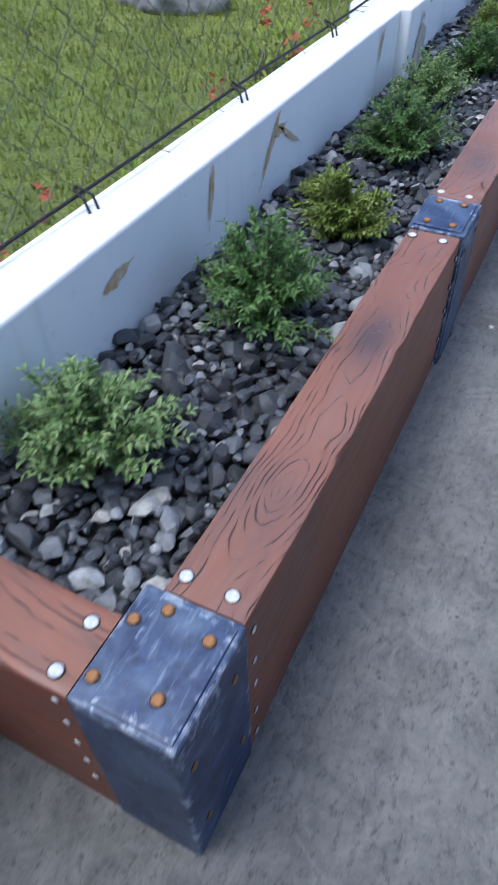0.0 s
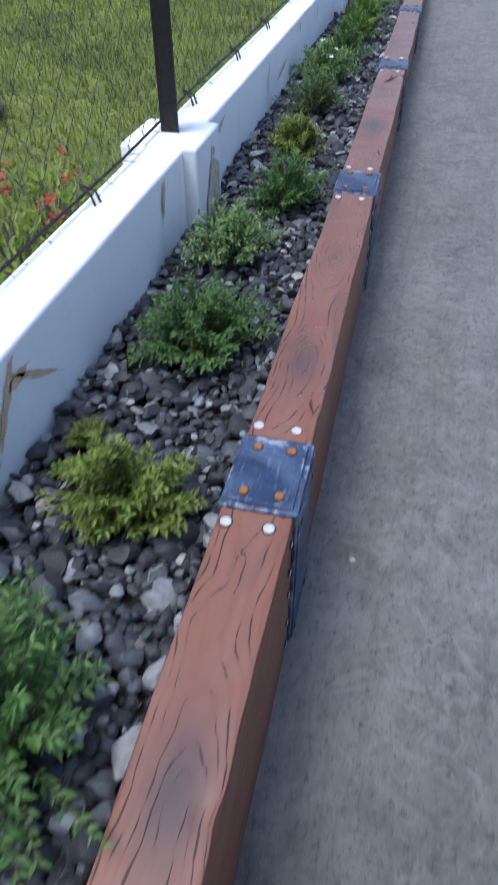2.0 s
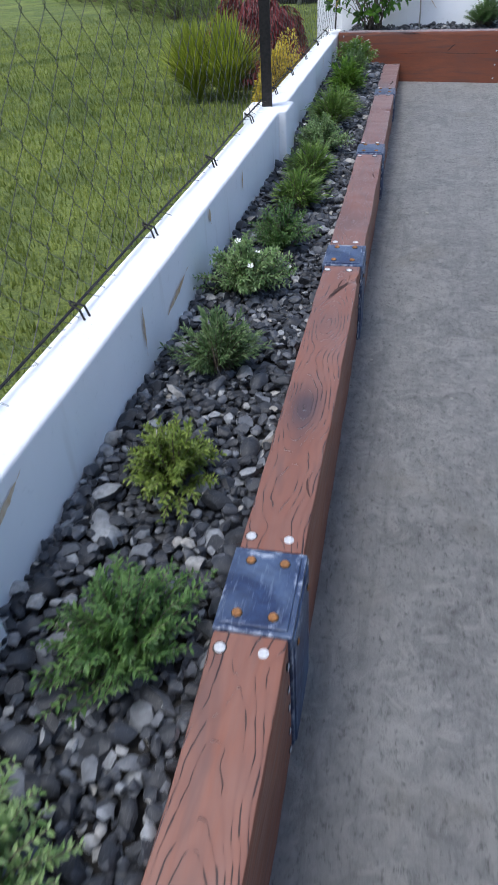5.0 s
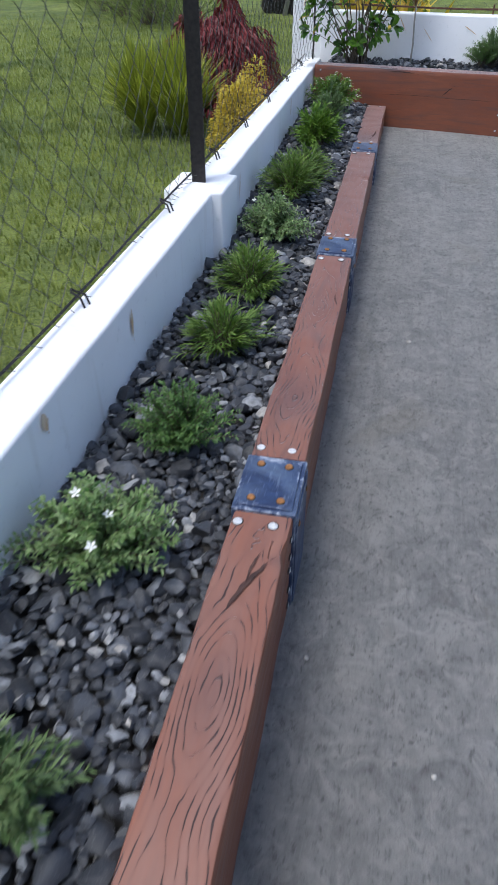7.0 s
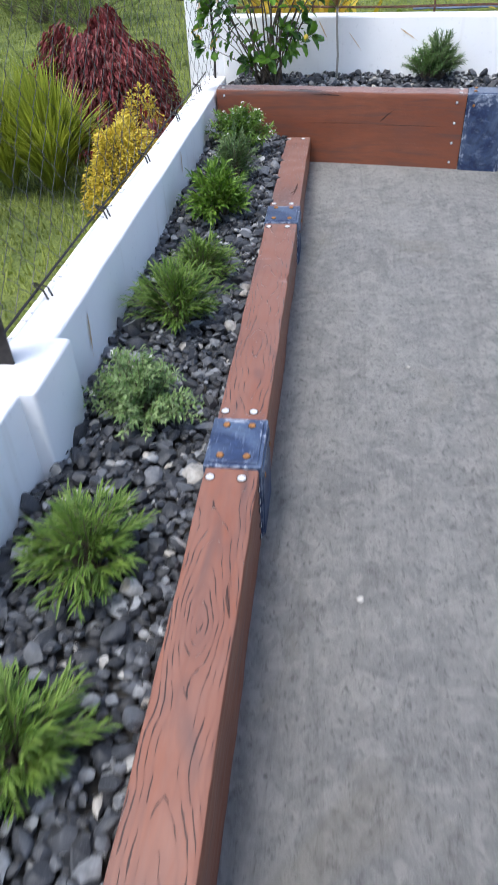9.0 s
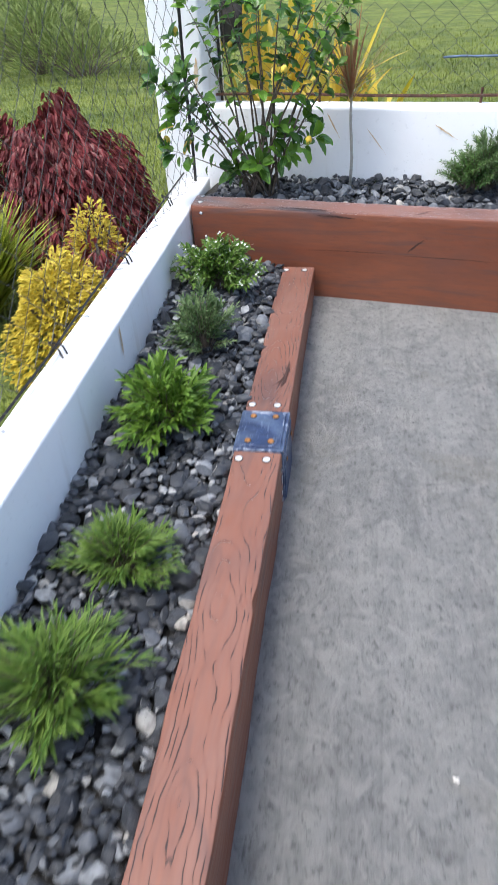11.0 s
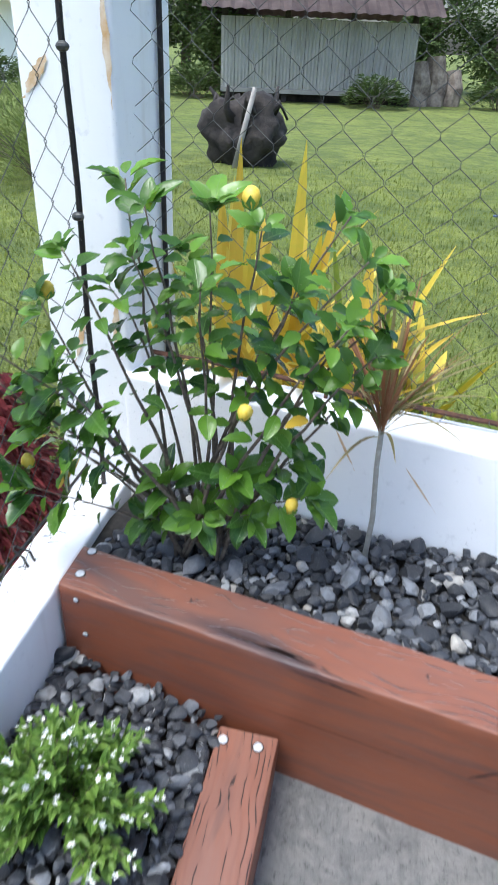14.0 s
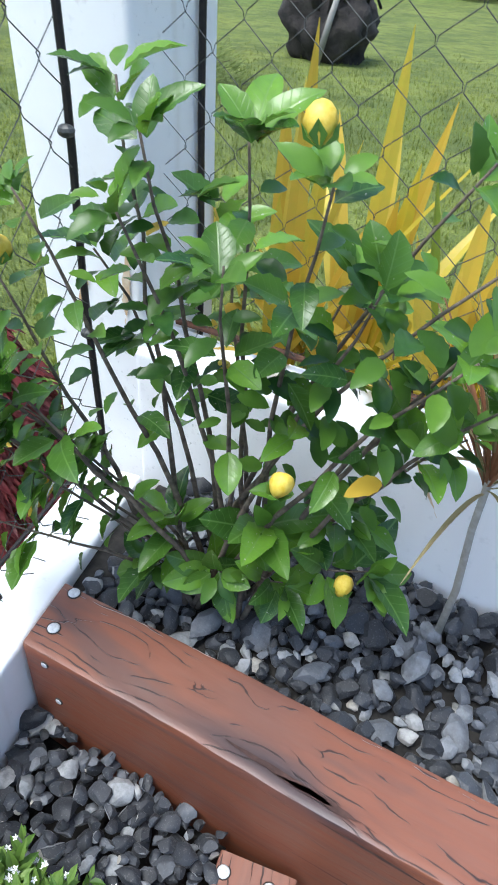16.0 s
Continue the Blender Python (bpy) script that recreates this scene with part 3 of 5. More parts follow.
def beam(length, width, z0, z1, seed, material, knots=(), skew=0.0, gash=None):
    """A hand-shaped beam along local y from 0, x from -width to 0: soft, uneven edges with a few chips, and a grain field on its skin.
    knots: (y, darkness); skew: the first end cut aslant; gash: (y0, x0, y1, x1) of a split along the outer edge."""
    off = Vector((seed * 3.1, 0, 0))
    r = 0.006
    across = 13
    prof = [(-width + r + (width - 2 * r) * i / across, z1) for i in range(across + 1)]
    prof += [(-r * 0.3, z1 - r * 0.3), (0, z1 - r), (0, z1 - 0.03), (0, z1 - 0.06), (0, z1 - 0.1), (0, z1 - 0.14), (0, z1 - 0.19), (0, z1 - 0.24), (0, z0), (-width, z0), (-width, z1 - 0.1), (-width, z1 - r), (-width + r * 0.3, z1 - r * 0.3)]
    n = max(2, int(length / 0.0125))
    vs, fs, grain, stains, steep = [], [], [], [], []
    for j in range(n + 1):
        y = length * j / n
        for x, z in prof:
            p = Vector((x * 4, y * 3.2, z * 4)) + off
            q = Vector((x * 9, y * 14, z * 9)) + off
            dx = 0.0045 * noise.noise(p) + 0.0018 * noise.noise(q)
            dz = 0.003 * noise.noise(p + Vector((0, 0, 7))) + 0.0012 * noise.noise(q + Vector((0, 0, 7)))
            if abs(z - (z1 - r * 0.5)) < r * 0.6 and x > -width * 0.2:
                chip = max(0.0, noise.noise(Vector((seed, y * 6.5, 3))) - 0.34) * (0.045 if not gash else 0.012)
                dx -= chip
                dz -= chip * 0.7
            s = x if z > z1 - 0.004 else x + (z1 - z) * 0.6
            f, st = grain_field(s, y, knots, -width * 0.52, seed)
            e = 0.002
            steep.append(max(12.0, math.hypot(grain_field(s + e, y, knots, -width * 0.52, seed)[0] - f, grain_field(s, y + e, knots, -width * 0.52, seed)[0] - f) / e))
            if gash:
                ya, xa, yb, xb = gash
                u = (y - ya) / (yb - ya)
                if -0.15 < u < 1.15 and z > z1 - 0.1:
                    line = xa + (xb - xa) * u + 0.006 * math.sin(u * 9)
                    away = abs((x - (z1 - z) * -0.8 if z < z1 - 0.004 else x) - line)
                    swell = max(0.0, math.sin(math.pi * min(1, max(0, (u + 0.15) / 1.3))))
                    st += 1.25 * swell * math.exp(-(away / (0.007 + 0.015 * swell)) ** 2)
            slant = skew * x * max(0.0, 1 - y / 0.3)
            vs.append((x + dx, y + slant, z + dz if z > z0 else z))
            grain.append(f)
            stains.append(st)
    m = len(prof)
    for j in range(n):
        for i in range(m):
            a, b, k = j * m + i, j * m + (i + 1) % m, (j + 1) * m
            fs.append((a, b, k + (i + 1) % m, k + i))
    fs.append(tuple(range(m))[::-1])
    fs.append(tuple(range(n * m, n * m + m)))
    ob = mesh_ob("timber_beam", vs, fs, material, None, True)
    bm = bmesh.new()
    bm.from_mesh(ob.data)
    bmesh.ops.recalc_face_normals(bm, faces=bm.faces[:])
    bm.to_mesh(ob.data)
    bm.free()
    for name, values in (("grain", grain), ("stain", stains), ("steep", steep)):
        ob.data.attributes.new(name, "FLOAT", "POINT").data.foreach_set("value", values)
    ob.data.set_sharp_from_angle(angle=radians(28))
    return ob


BEAM_TOP, BW = 0.4, 0.134
# knots of the long edging: place and how dark their heart is
KNOTS = ((0.775, 0.15), (1.245, 0.85), (2.2, 0.6), (2.725, 0.25), (3.895, 0.9), (4.365, 0.3), (5.268, 0.35), (5.83, 0.2), (6.9, 0.1), (8.2, 0.3))
straps_y = [(1.735, 1.928), (3.185, 3.385), (4.805, 4.998), (6.29, 6.485), (7.855, 8.048)]
starts = [0.537] + [b + 0.003 for a, b in straps_y]
ends = [a - 0.003 for a, b in straps_y] + [9.132]
for k, (y0, y1) in enumerate(zip(starts, ends)):
    ob = beam(y1 - y0, BW, -0.25, BEAM_TOP, k + 1, TIMBER_Y, [(y - y0, d) for y, d in KNOTS if y0 < y < y1])
    ob.matrix_basis = Matrix.Translation((0.012, y0, 0))
    tagged(ob, "reddish-brown timber-look planter beam with carved grain and pale rivets", "planter beam", "planter edging beams")
    L = y1 - y0
    for yy in ((0.033, L - 0.033) if k < 5 else (0.033, L - 0.03)):
        for xx in (-0.116, -0.038):
            again("rivet", RIVET_ME, Matrix.Translation((xx, yy, BEAM_TOP)), ob)
        if k == 5 and yy > 0.5:
            continue
        zs = slab_z(y0 + yy)
        for i in range(5):
            z = zs + 0.03 + (BEAM_TOP - 0.045 - zs - 0.03) * (i / 4) + (0.012 if i == 2 else 0)
            again("rivet", SMALL_RIVET_ME, Matrix.Translation((0.001, yy - (0.012 if yy < 0.5 else -0.012), z)) @ OUT_X, ob)


def strap(m, width, length, z0, z1, out_rivets=True):
    """A painted steel sleeve round a beam joint, with bolts on top and on its outer face. Local y along the beam."""
    root = empty("steel_strap", m)
    part("sleeve", box_bm(-width - 0.006, 0.006, 0, length, z0, z1 + 0.004, 0.004, 2), STEEL, root)
    part("top_plate", box_bm(-width + 0.004, -0.004, 0.012, length - 0.012, z1 + 0.001, z1 + 0.008, 0.003, 2), STEEL, root)
    part("side_plate", box_bm(0.002, 0.0095, 0.012, length - 0.012, z0, z1 - 0.012, 0.003, 2), STEEL, root)
    for yy in (0.036, length - 0.036):
        for xx in (-width + 0.033, -0.034):
            again("bolt", BOLT_ME, Matrix.Translation((xx, yy, z1 + 0.008)), root, "rust-coloured bolt")
        for zz in (z1 - 0.05, z0 + 0.25):
            again("bolt", SMALL_BOLT_ME, Matrix.Translation((0.0095, yy, zz)) @ OUT_X, root, "rust-coloured bolt")
    return tagged(root, "dark blue painted steel strap with worn silvery edges", "strap", "planter straps")


for a, b in straps_y:
    strap(Matrix.Translation((0.012, a, 0)), BW, b - a, -0.25, BEAM_TOP)

# corner block and the short end beam
corner = empty("corner_block", Matrix.Translation((-0.15, 0.338, 0)))
part("sleeve", box_bm(0, 0.167, 0, 0.196, -0.3, BEAM_TOP + 0.006, 0.007, 3), STEEL, corner)
part("top_plate", box_bm(0.034, 0.158, 0.01, 0.186, BEAM_TOP + 0.001, BEAM_TOP + 0.010, 0.003, 2), STEEL, corner)
for x, y in ((0.056, 0.166), (0.132, 0.15), (0.016, 0.04), (0.018, 0.135), (0.112, 0.05)):
    again("bolt", BOLT_ME, Matrix.Translation((x, y, BEAM_TOP + (0.01 if x > 0.03 else 0.006))), corner, "rust-coloured bolt")
for y, z in ((0.15, 0.33), (0.03, 0.3), (0.16, 0.08), (0.04, 0.05)):
    again("bolt", SMALL_BOLT_ME, Matrix.Translation((0.167, y, z)) @ OUT_X, corner, "rust-coloured bolt")
tagged(corner, "dark blue painted steel corner block with worn edges and rusty bolts", "corner block")
endbeam = beam(0.385, 0.132, -0.3, BEAM_TOP, 9, TIMBER_X, ((0.1, 0.4),))
endbeam.matrix_basis = Matrix.Translation((-0.538, 0.342, 0)) @ Matrix.Rotation(radians(-90), 4, "Z")
tagged(endbeam, "reddish-brown timber-look beam closing the planter's end", "planter beam", "planter edging beams")
for yy in (0.352,):
    for xx in (-0.1, -0.02):
        again("rivet", RIVET_ME, Matrix.Translation((xx - 0.003, yy, BEAM_TOP)), endbeam)
    for i in range(5):
        again("rivet", SMALL_RIVET_ME, Matrix.Translation((0.001, yy + 0.01, 0.37 - i * 0.075)) @ OUT_X, endbeam)

# cross planter's beam with a strap
FB_TOP, FBW = 0.634, 0.14
TO_CROSS = Matrix.Rotation(radians(-90), 4, "Z")
for k, (u0, u1) in enumerate(((-0.535, 0.84), (1.06, 2.9), (3.12, 5.0))):
    ob = beam(u1 - u0, FBW, -0.1, FB_TOP, 20 + k, TIMBER_X, ((1.15, 0.3),), 0.167 if k == 0 else 0.0, (0.3, -0.036, 0.66, 0.002) if k == 0 else None)
    ob.matrix_basis = FRONT @ Matrix.Translation((u0, 0, 0)) @ TO_CROSS
    tagged(ob, "reddish-brown timber-look beam across the slab's end", "planter beam", "planter edging beams")
    L = u1 - u0
    heads = [(0.033, -0.112), (0.033, -0.035)] if k else [(0.007, -0.126), (0.026, -0.049)]
    for yy, xx in heads + [(L - 0.033, -0.112), (L - 0.033, -0.035)]:
        again("rivet", RIVET_ME, Matrix.Translation((xx, yy, FB_TOP)), ob)
    sides = [(0.02, 0.04 + 0.1 * i) for i in range(4)] if k else [(0.045, 0.03), (0.06, 0.133)]
    for yy, dz in sides + [(L - 0.047, 0.04 + 0.1 * i) for i in range(4)]:
        again("rivet", SMALL_RIVET_ME, Matrix.Translation((0.001, yy, FB_TOP - dz)) @ OUT_X, ob)
for u0 in (0.843, 2.903):
    strap(FRONT @ Matrix.Translation((u0, 0, 0)) @ TO_CROSS, FBW, 0.214, -0.1, FB_TOP)

# split wood: dark cracks on the beams
CRACK = make_plain("dark_crack", (0.03, 0.015, 0.012), (0.09, 0.045, 0.035), 50, 0.9)
beams = [o for o in scene.objects if o.name.startswith("timber_beam")]
for k, (x, y, ang, ln, w) in enumerate(((-0.074, 4.535, 62, 0.165, 0.013), (-0.05, 4.6, 75, 0.1, 0.006), (-0.014, 8.345, 262, 0.2, 0.009), (-0.02, 8.25, 235, 0.07, 0.007),  (0.0, 3.55, 94, 0.08, 0.006), (0.0, 2.02, 94, 0.06, 0.007), (0.0, 5.85, 93, 0.1, 0.006))):
    own = [o for o in beams if o.matrix_basis.translation.x == beams[0].matrix_basis.translation.x and o.matrix_basis.translation.y < y][-1]
    streak(own, own.matrix_basis.inverted() @ Matrix.Translation((x, y, BEAM_TOP + 0.0042)) @ Matrix.Rotation(radians(ang), 4, "Z"), ln, w, 90 + k, 0.01, "crack", CRACK)
cross = [o for o in beams if abs(o.matrix_basis.to_euler().z - radians(-99.5)) < 0.01][0]
LAY = cross.matrix_basis.inverted() @ FRONT
for k, (u, v, ang, ln, w) in enumerate(((-0.15, 0.025, -6, 0.26, 0.011), (-0.06, 0.016, -3, 0.16, 0.01), (0.42, 0.015, 40, 0.09, 0.008))):
    streak(cross, LAY @ Matrix.Translation((u, v, FB_TOP + 0.0036)) @ Matrix.Rotation(radians(ang), 4, "Z"), ln, w, 110 + k, 0.008, "crack", CRACK)
ON_FACE = Matrix(((1, 0, 0, 0), (0, 0, -1, 0), (0, 1, 0, 0), (0, 0, 0, 1)))
for k, (u, z, ang, ln, w) in enumerate(((0.02, 0.622, -4, 0.2, 0.008), (0.4, 0.49, 38, 0.1, 0.008), (-0.02, 0.474, 0, 0.42, 0.0028), (0.38, 0.475, -1, 0.44, 0.003))):
    streak(cross, LAY @ Matrix.Translation((u, -0.0052, z)) @ ON_FACE @ Matrix.Rotation(radians(ang), 4, "Z"), ln, w, 120 + k, 0.006, "crack", CRACK)

# ---- planter filling: soil and pebbles ----
soil_long = part("planter_soil", box_bm(-0.545, -0.12, 0.46, 9.25, 0.0, 0.322), SOIL)
tagged(soil_long, "dark soil under the pebbles of the long planter", "soil", kind="structure")
soil_cross = part("planter_soil", box_bm(-0.6, 5.0, 0.12, 0.52, 0.1, 0.578), SOIL)
soil_cross.matrix_basis = FRONT
tagged(soil_cross, "dark soil under the pebbles of the cross planter", "soil", kind="structure")


def pebble_shape(seed, div=2):
    bm = bmesh.new()
    bmesh.ops.create_icosphere(bm, subdivisions=div, radius=1.0)
    o = Vector((seed * 5.3, seed * 1.7, 0))
    for v in bm.verts:
        p = v.co.normalized()
        k = 1 + 0.42 * noise.noise(p * 1.2 + o) + 0.14 * noise.noise(p * 2.6 + o)
        v.co = p * k
        for ax in (Vector((0.9, 0.3, 0.3)), Vector((-0.4, 0.85, 0.35)), Vector((0.2, -0.6, 0.77)), Vector((-0.5, -0.3, -0.8)), Vector((0.1, 0.1, 1.0)), Vector((-0.9, 0.1, 0.2)), Vector((0.3, -0.95, 0.1))):
            a = (ax + Vector((math.sin(seed * 2.1), math.cos(seed * 1.3), math.sin(seed * 0.7))) * 0.6).normalized()
            d = v.co.dot(a) - (0.4 + 0.22 * abs(math.sin(seed * 3.7 + ax.x * 5)))
            if d > 0:
                v.co -= a * d
    return bm


SHAPES = [pebble_shape(s) for s in range(14)]
SHAPE_ARR = [(np.array([v.co[:] for v in b.verts]), [tuple(v.index for v in f.verts) for f in b.faces]) for b in SHAPES]
SHAPE_ME = [mesh_of(b, PEBBLE_ONE, "pebble") for b in SHAPES]
for me in SHAPE_ME:
    me.set_sharp_from_angle(angle=radians(30))


def scatter(x0, x1, y0, y1, level, seed, want, keep=None):
    """Pebbles packed over a strip: (matrix, shape) rows. level gives the bed's height."""
    rr = random.Random(seed)
    cell, grid, out = 0.064, {}, []
    for _ in range(want * 7):
        r = 0.0108 + 0.0225 * rr.random() ** 1.8 + (0.01 if rr.random() < 0.06 else 0)
        x, y = rr.uniform(x0, x1), rr.uniform(y0, y1)
        gx, gy = int(x // cell), int(y // cell)
        if any((x - a) ** 2 + (y - b) ** 2 < (0.74 * (r + c)) ** 2 for i in (-1, 0, 1) for j in (-1, 0, 1) for a, b, c in grid.get((gx + i, gy + j), ())):
            continue
        if keep and not keep(x, y):
            continue
        grid.setdefault((gx, gy), []).append((x, y, r))
        z = level(x, y) + rr.uniform(-0.006, 0.012)
        m = Matrix.LocRotScale((x, y, z), Euler((rr.uniform(-0.45, 0.45), rr.uniform(-0.45, 0.45), rr.uniform(0, 6.28))),
                               Vector((r * rr.uniform(1.05, 1.45), r * rr.uniform(0.85, 1.1), r * rr.uniform(0.6, 0.85))))
        out.append((m, rr.randrange(len(SHAPE_ARR))))
    return out


def joined_pebbles(name, rows, m=Matrix(), label=""):
    vs, fs, n = [], [], 0
    for pm, s in rows:
        arr, faces = SHAPE_ARR[s]
        w = np.array((m @ pm).to_3x3())
        t = (m @ pm).translation
        pts = arr @ w.T + np.array(t[:])
        vs.extend(map(tuple, pts))
        fs.extend(tuple(i + n for i in f) for f in faces)
        n += len(arr)
    ob = mesh_ob(name, vs, fs, PEBBLE, smooth=True)
    ob.data.set_sharp_from_angle(angle=radians(30))
    return tagged(ob, label, "pebbles", kind="stuff")


def long_level(x, y):
    return 0.35 + 0.035 * max(0.0, min(1.0, (-0.25 - x) / 0.3)) + 0.02 * noise.noise((x * 5, y * 2.2, 1)) + 0.055 * max(0.0, min(1.0, (y - 7.2) / 1.3))


def cross_level(x, y):
    return 0.6 + 0.016 * noise.noise((x * 4, y * 5, 2)) + 0.03 * max(0.0, (y - 0.3) / 0.2)


def short_of_cross(x, y):
    return y < 9.135 - 0.167 * x


lower = scatter(-0.535, -0.125, 0.48, 9.25, lambda x, y: long_level(x, y) - 0.014, 3, 8000, short_of_cross)
upper = scatter(-0.53, -0.128, 0.485, 9.25, long_level, 4, 7000, short_of_cross)
single = [p for p in upper if 0.5 < p[0].translation.y < 1.35][:190]
ids = {id(p) for p in single}
bed_long = joined_pebbles("pebble_bed", lower + [p for p in upper if id(p) not in ids], label="grey river pebbles covering the long planter")
for pm, s in single:
    again("pebble", SHAPE_ME[s], pm, bed_long)
lower = scatter(-0.53, 1.9, 0.15, 0.49, lambda x, y: cross_level(x, y) - 0.014, 5, 2400)
upper = scatter(-0.53, 1.9, 0.15, 0.49, cross_level, 6, 1700)
single = [p for p in upper if -0.45 < p[0].translation.x < 0.35 and p[0].translation.y < 0.4][:200]
ids = {id(p) for p in single}
bed_cross = joined_pebbles("pebble_bed", lower + [p for p in upper if id(p) not in ids], FRONT, "grey river pebbles covering the cross planter")
for pm, s in single:
    again("pebble", SHAPE_ME[s], FRONT @ pm, bed_cross)

# ---- fences ----
def link_mesh_bm(length, height, pitch, r=0.0010, seed=1):
    """Chain-link in the local x-z plane: bent wires that run upwards and hook into their neighbours."""
    bm = bmesh.new()
    rr = random.Random(seed)
    n = int(length / pitch)
    rows = int(height / pitch)
    for k in range(n):
        x = k * pitch
        pts = []
        for j in range(rows + 1):
            z = j * pitch
            s = (pitch * 0.48 if (j + k) % 2 else -pitch * 0.48)
            w = 0.004 * math.sin(k * 0.7 + j * 0.5)
            pts.append((x + s + w, 0.003 if (j + k) % 2 else -0.003, z - pitch * 0.12))
            pts.append((x + s + w, -0.003 if (j + k) % 2 else 0.003, z + pitch * 0.12))
        tube(bm, pts, r, 4)
        # loose cut ends over the wall's top
        e = Vector((x + rr.uniform(-0.01, 0.01), 0, 0.0))
        tube(bm, [e, e + Vector((rr.uniform(-0.02, 0.02), -rr.uniform(0.015, 0.045), rr.uniform(-0.012, 0.015)))], r, 4)
    return bm


def angle_post(m, h):
    """A dark iron angle-section post."""
    bm = bmesh.new()
    s, t = 0.055, 0.007
    prof = [(0, 0), (s, 0), (s, t), (t, t), (t, s), (0, s)]
    lo = [bm.verts.new((x - s / 2, y - s / 2, 0)) for x, y in prof]
    hi = [bm.verts.new((x - s / 2, y - s / 2, h)) for x, y in prof]
    for i in range(6):
        bm.faces.new((lo[i], lo[(i + 1) % 6], hi[(i + 1) % 6], hi[i]))
    bm.faces.new(hi)
    bm.faces.new(lo[::-1])
    bmesh.ops.recalc_face_normals(bm, faces=bm.faces[:])
    bm.transform(m)
    return bm


ALONG_Y = Matrix(((0, -1, 0, 0), (1, 0, 0, 0), (0, 0, 1, 0), (0, 0, 0, 1)))  # local x runs along y, local -y towards the planter
fence_left = empty("chain_link_fence", Matrix.Translation((-0.662, -1.5, 0.64)))
bm = link_mesh_bm(11.2, 1.6, 0.058, 0.0011)
for v in bm.verts:  # the net swings in to its end bar
    v.co.y -= 0.062 * max(0.0, (v.co.x - 9.9) / 1.26)
ob = part("wire_mesh", bm, WIRE, fence_left)
ob.matrix_basis = ALONG_Y
for y, x in ((-0.32, 0.04), (3.02, 0.043), (6.415, 0.04)):
    part("post", angle_post(Matrix.Translation((x, y + 1.5, -0.03)), 2.0), IRON, fence_left, "dark iron angle post")
bm = bmesh.new()
pts = [(0.004 * math.sin(i * 1.7), i * 0.35, 0.004 * math.sin(i * 0.9)) for i in range(33)]
tube(bm, pts, 0.0042, 6)
part("bottom_rod", bm, IRON, fence_left)
for k, y in enumerate((0.46, 1.13, 1.81, 2.46, 3.3, 3.92, 4.49, 5.28, 6.05, 6.75, 7.36, 7.99, 8.66, 9.3)):
    bm = bmesh.new()
    d = 0.012
    tube(bm, [(0.035, -d, -0.05), (0.02, -d, 0.0), (-0.006, -d * 0.6, 0.012), (-0.009, 0, 0.018), (-0.006, d * 0.6, 0.012), (0.024, d, 0.0), (0.04, d, -0.05)], 0.0035, 5)
    ob = part("tie_rod", bm, IRON, fence_left)
    ob.matrix_basis = Matrix.Translation((0, y + 1.5, 0))
bm = bmesh.new()
tube(bm, [(0.062 + 0.003 * math.sin(i), 11.16, i * 0.1 - 0.03) for i in range(20)], 0.007, 7)
part("end_bar", bm, IRON, fence_left)
for z in (0.36, 0.71, 1.04):
    bm = bmesh.new()
    bmesh.ops.create_uvsphere(bm, u_segments=8, v_segments=6, radius=0.014)
    bmesh.ops.scale(bm, vec=(1.1, 0.9, 0.75), verts=bm.verts)
    ob = part("wire_knot", bm, WIRE, fence_left)
    ob.matrix_basis = Matrix.Translation((0.064, 11.15, z))
tagged(fence_left, "chain-link fence with dark angle posts standing on the low wall", "fence")

fence_front = empty("chain_link_fence", FRONT @ Matrix.Translation((-0.61, 0.6, 0.955)))
part("wire_mesh", link_mesh_bm(4.0, 1.3, 0.05, 0.0009, 2), WIRE, fence_front)
bm = bmesh.new()
tube(bm, [(i * 0.25, 0.003 * math.sin(i * 2.1), 0.004 * math.sin(i * 1.3)) for i in range(21)], 0.007, 6)
part("bottom_rod", bm, RUST_RAIL, fence_front, "rusty steel rod")
for u in (0.5, 1.2, 1.9, 2.6, 3.3, 4.0):
    bm = bmesh.new()
    tube(bm, [(u, 0, -0.06), (u, 0.003, 0.03)], 0.006, 6)
    part("tie_rod", bm, RUST_RAIL, fence_front)
bm = bmesh.new()
tube(bm, [(-0.012, 0.11 + 0.002 * math.sin(i), i * 0.1 - 0.1) for i in range(19)], 0.007, 7)
part("end_bar", bm, IRON, fence_front)
tagged(fence_front, "chain-link fence on a rusty rod above the back wall", "fence")


# ---- planting ----
def leaf_faces(vs, fs, base, direction, normal, length, width, fold=0.25, droop=0.15):
    """Adds one pointed leaf with a folded midrib: six vertices, four faces."""
    d = direction.normalized()
    s = d.cross(normal)
    if s.length < 1e-4:
        s = d.orthogonal()
    s.normalize()
    n = s.cross(d)
    k = len(vs)
    m1 = base + d * length * 0.35
    m2 = base + d * length * 0.7 - n * length * droop * 0.4
    tip = base + d * length - n * length * droop
    up = n * width * fold
    for p in (base, m1, m2, tip, m1 + s * width * 0.5 + up, m2 + s * width * 0.38 + up, m1 - s * width * 0.5 + up, m2 - s * width * 0.38 + up):
        vs.append(p[:])
    fs += [(k, k + 1, k + 4), (k + 1, k + 2, k + 5, k + 4), (k + 2, k + 3, k + 5), (k, k + 6, k + 1), (k + 1, k + 6, k + 7, k + 2), (k + 2, k + 7, k + 3)]


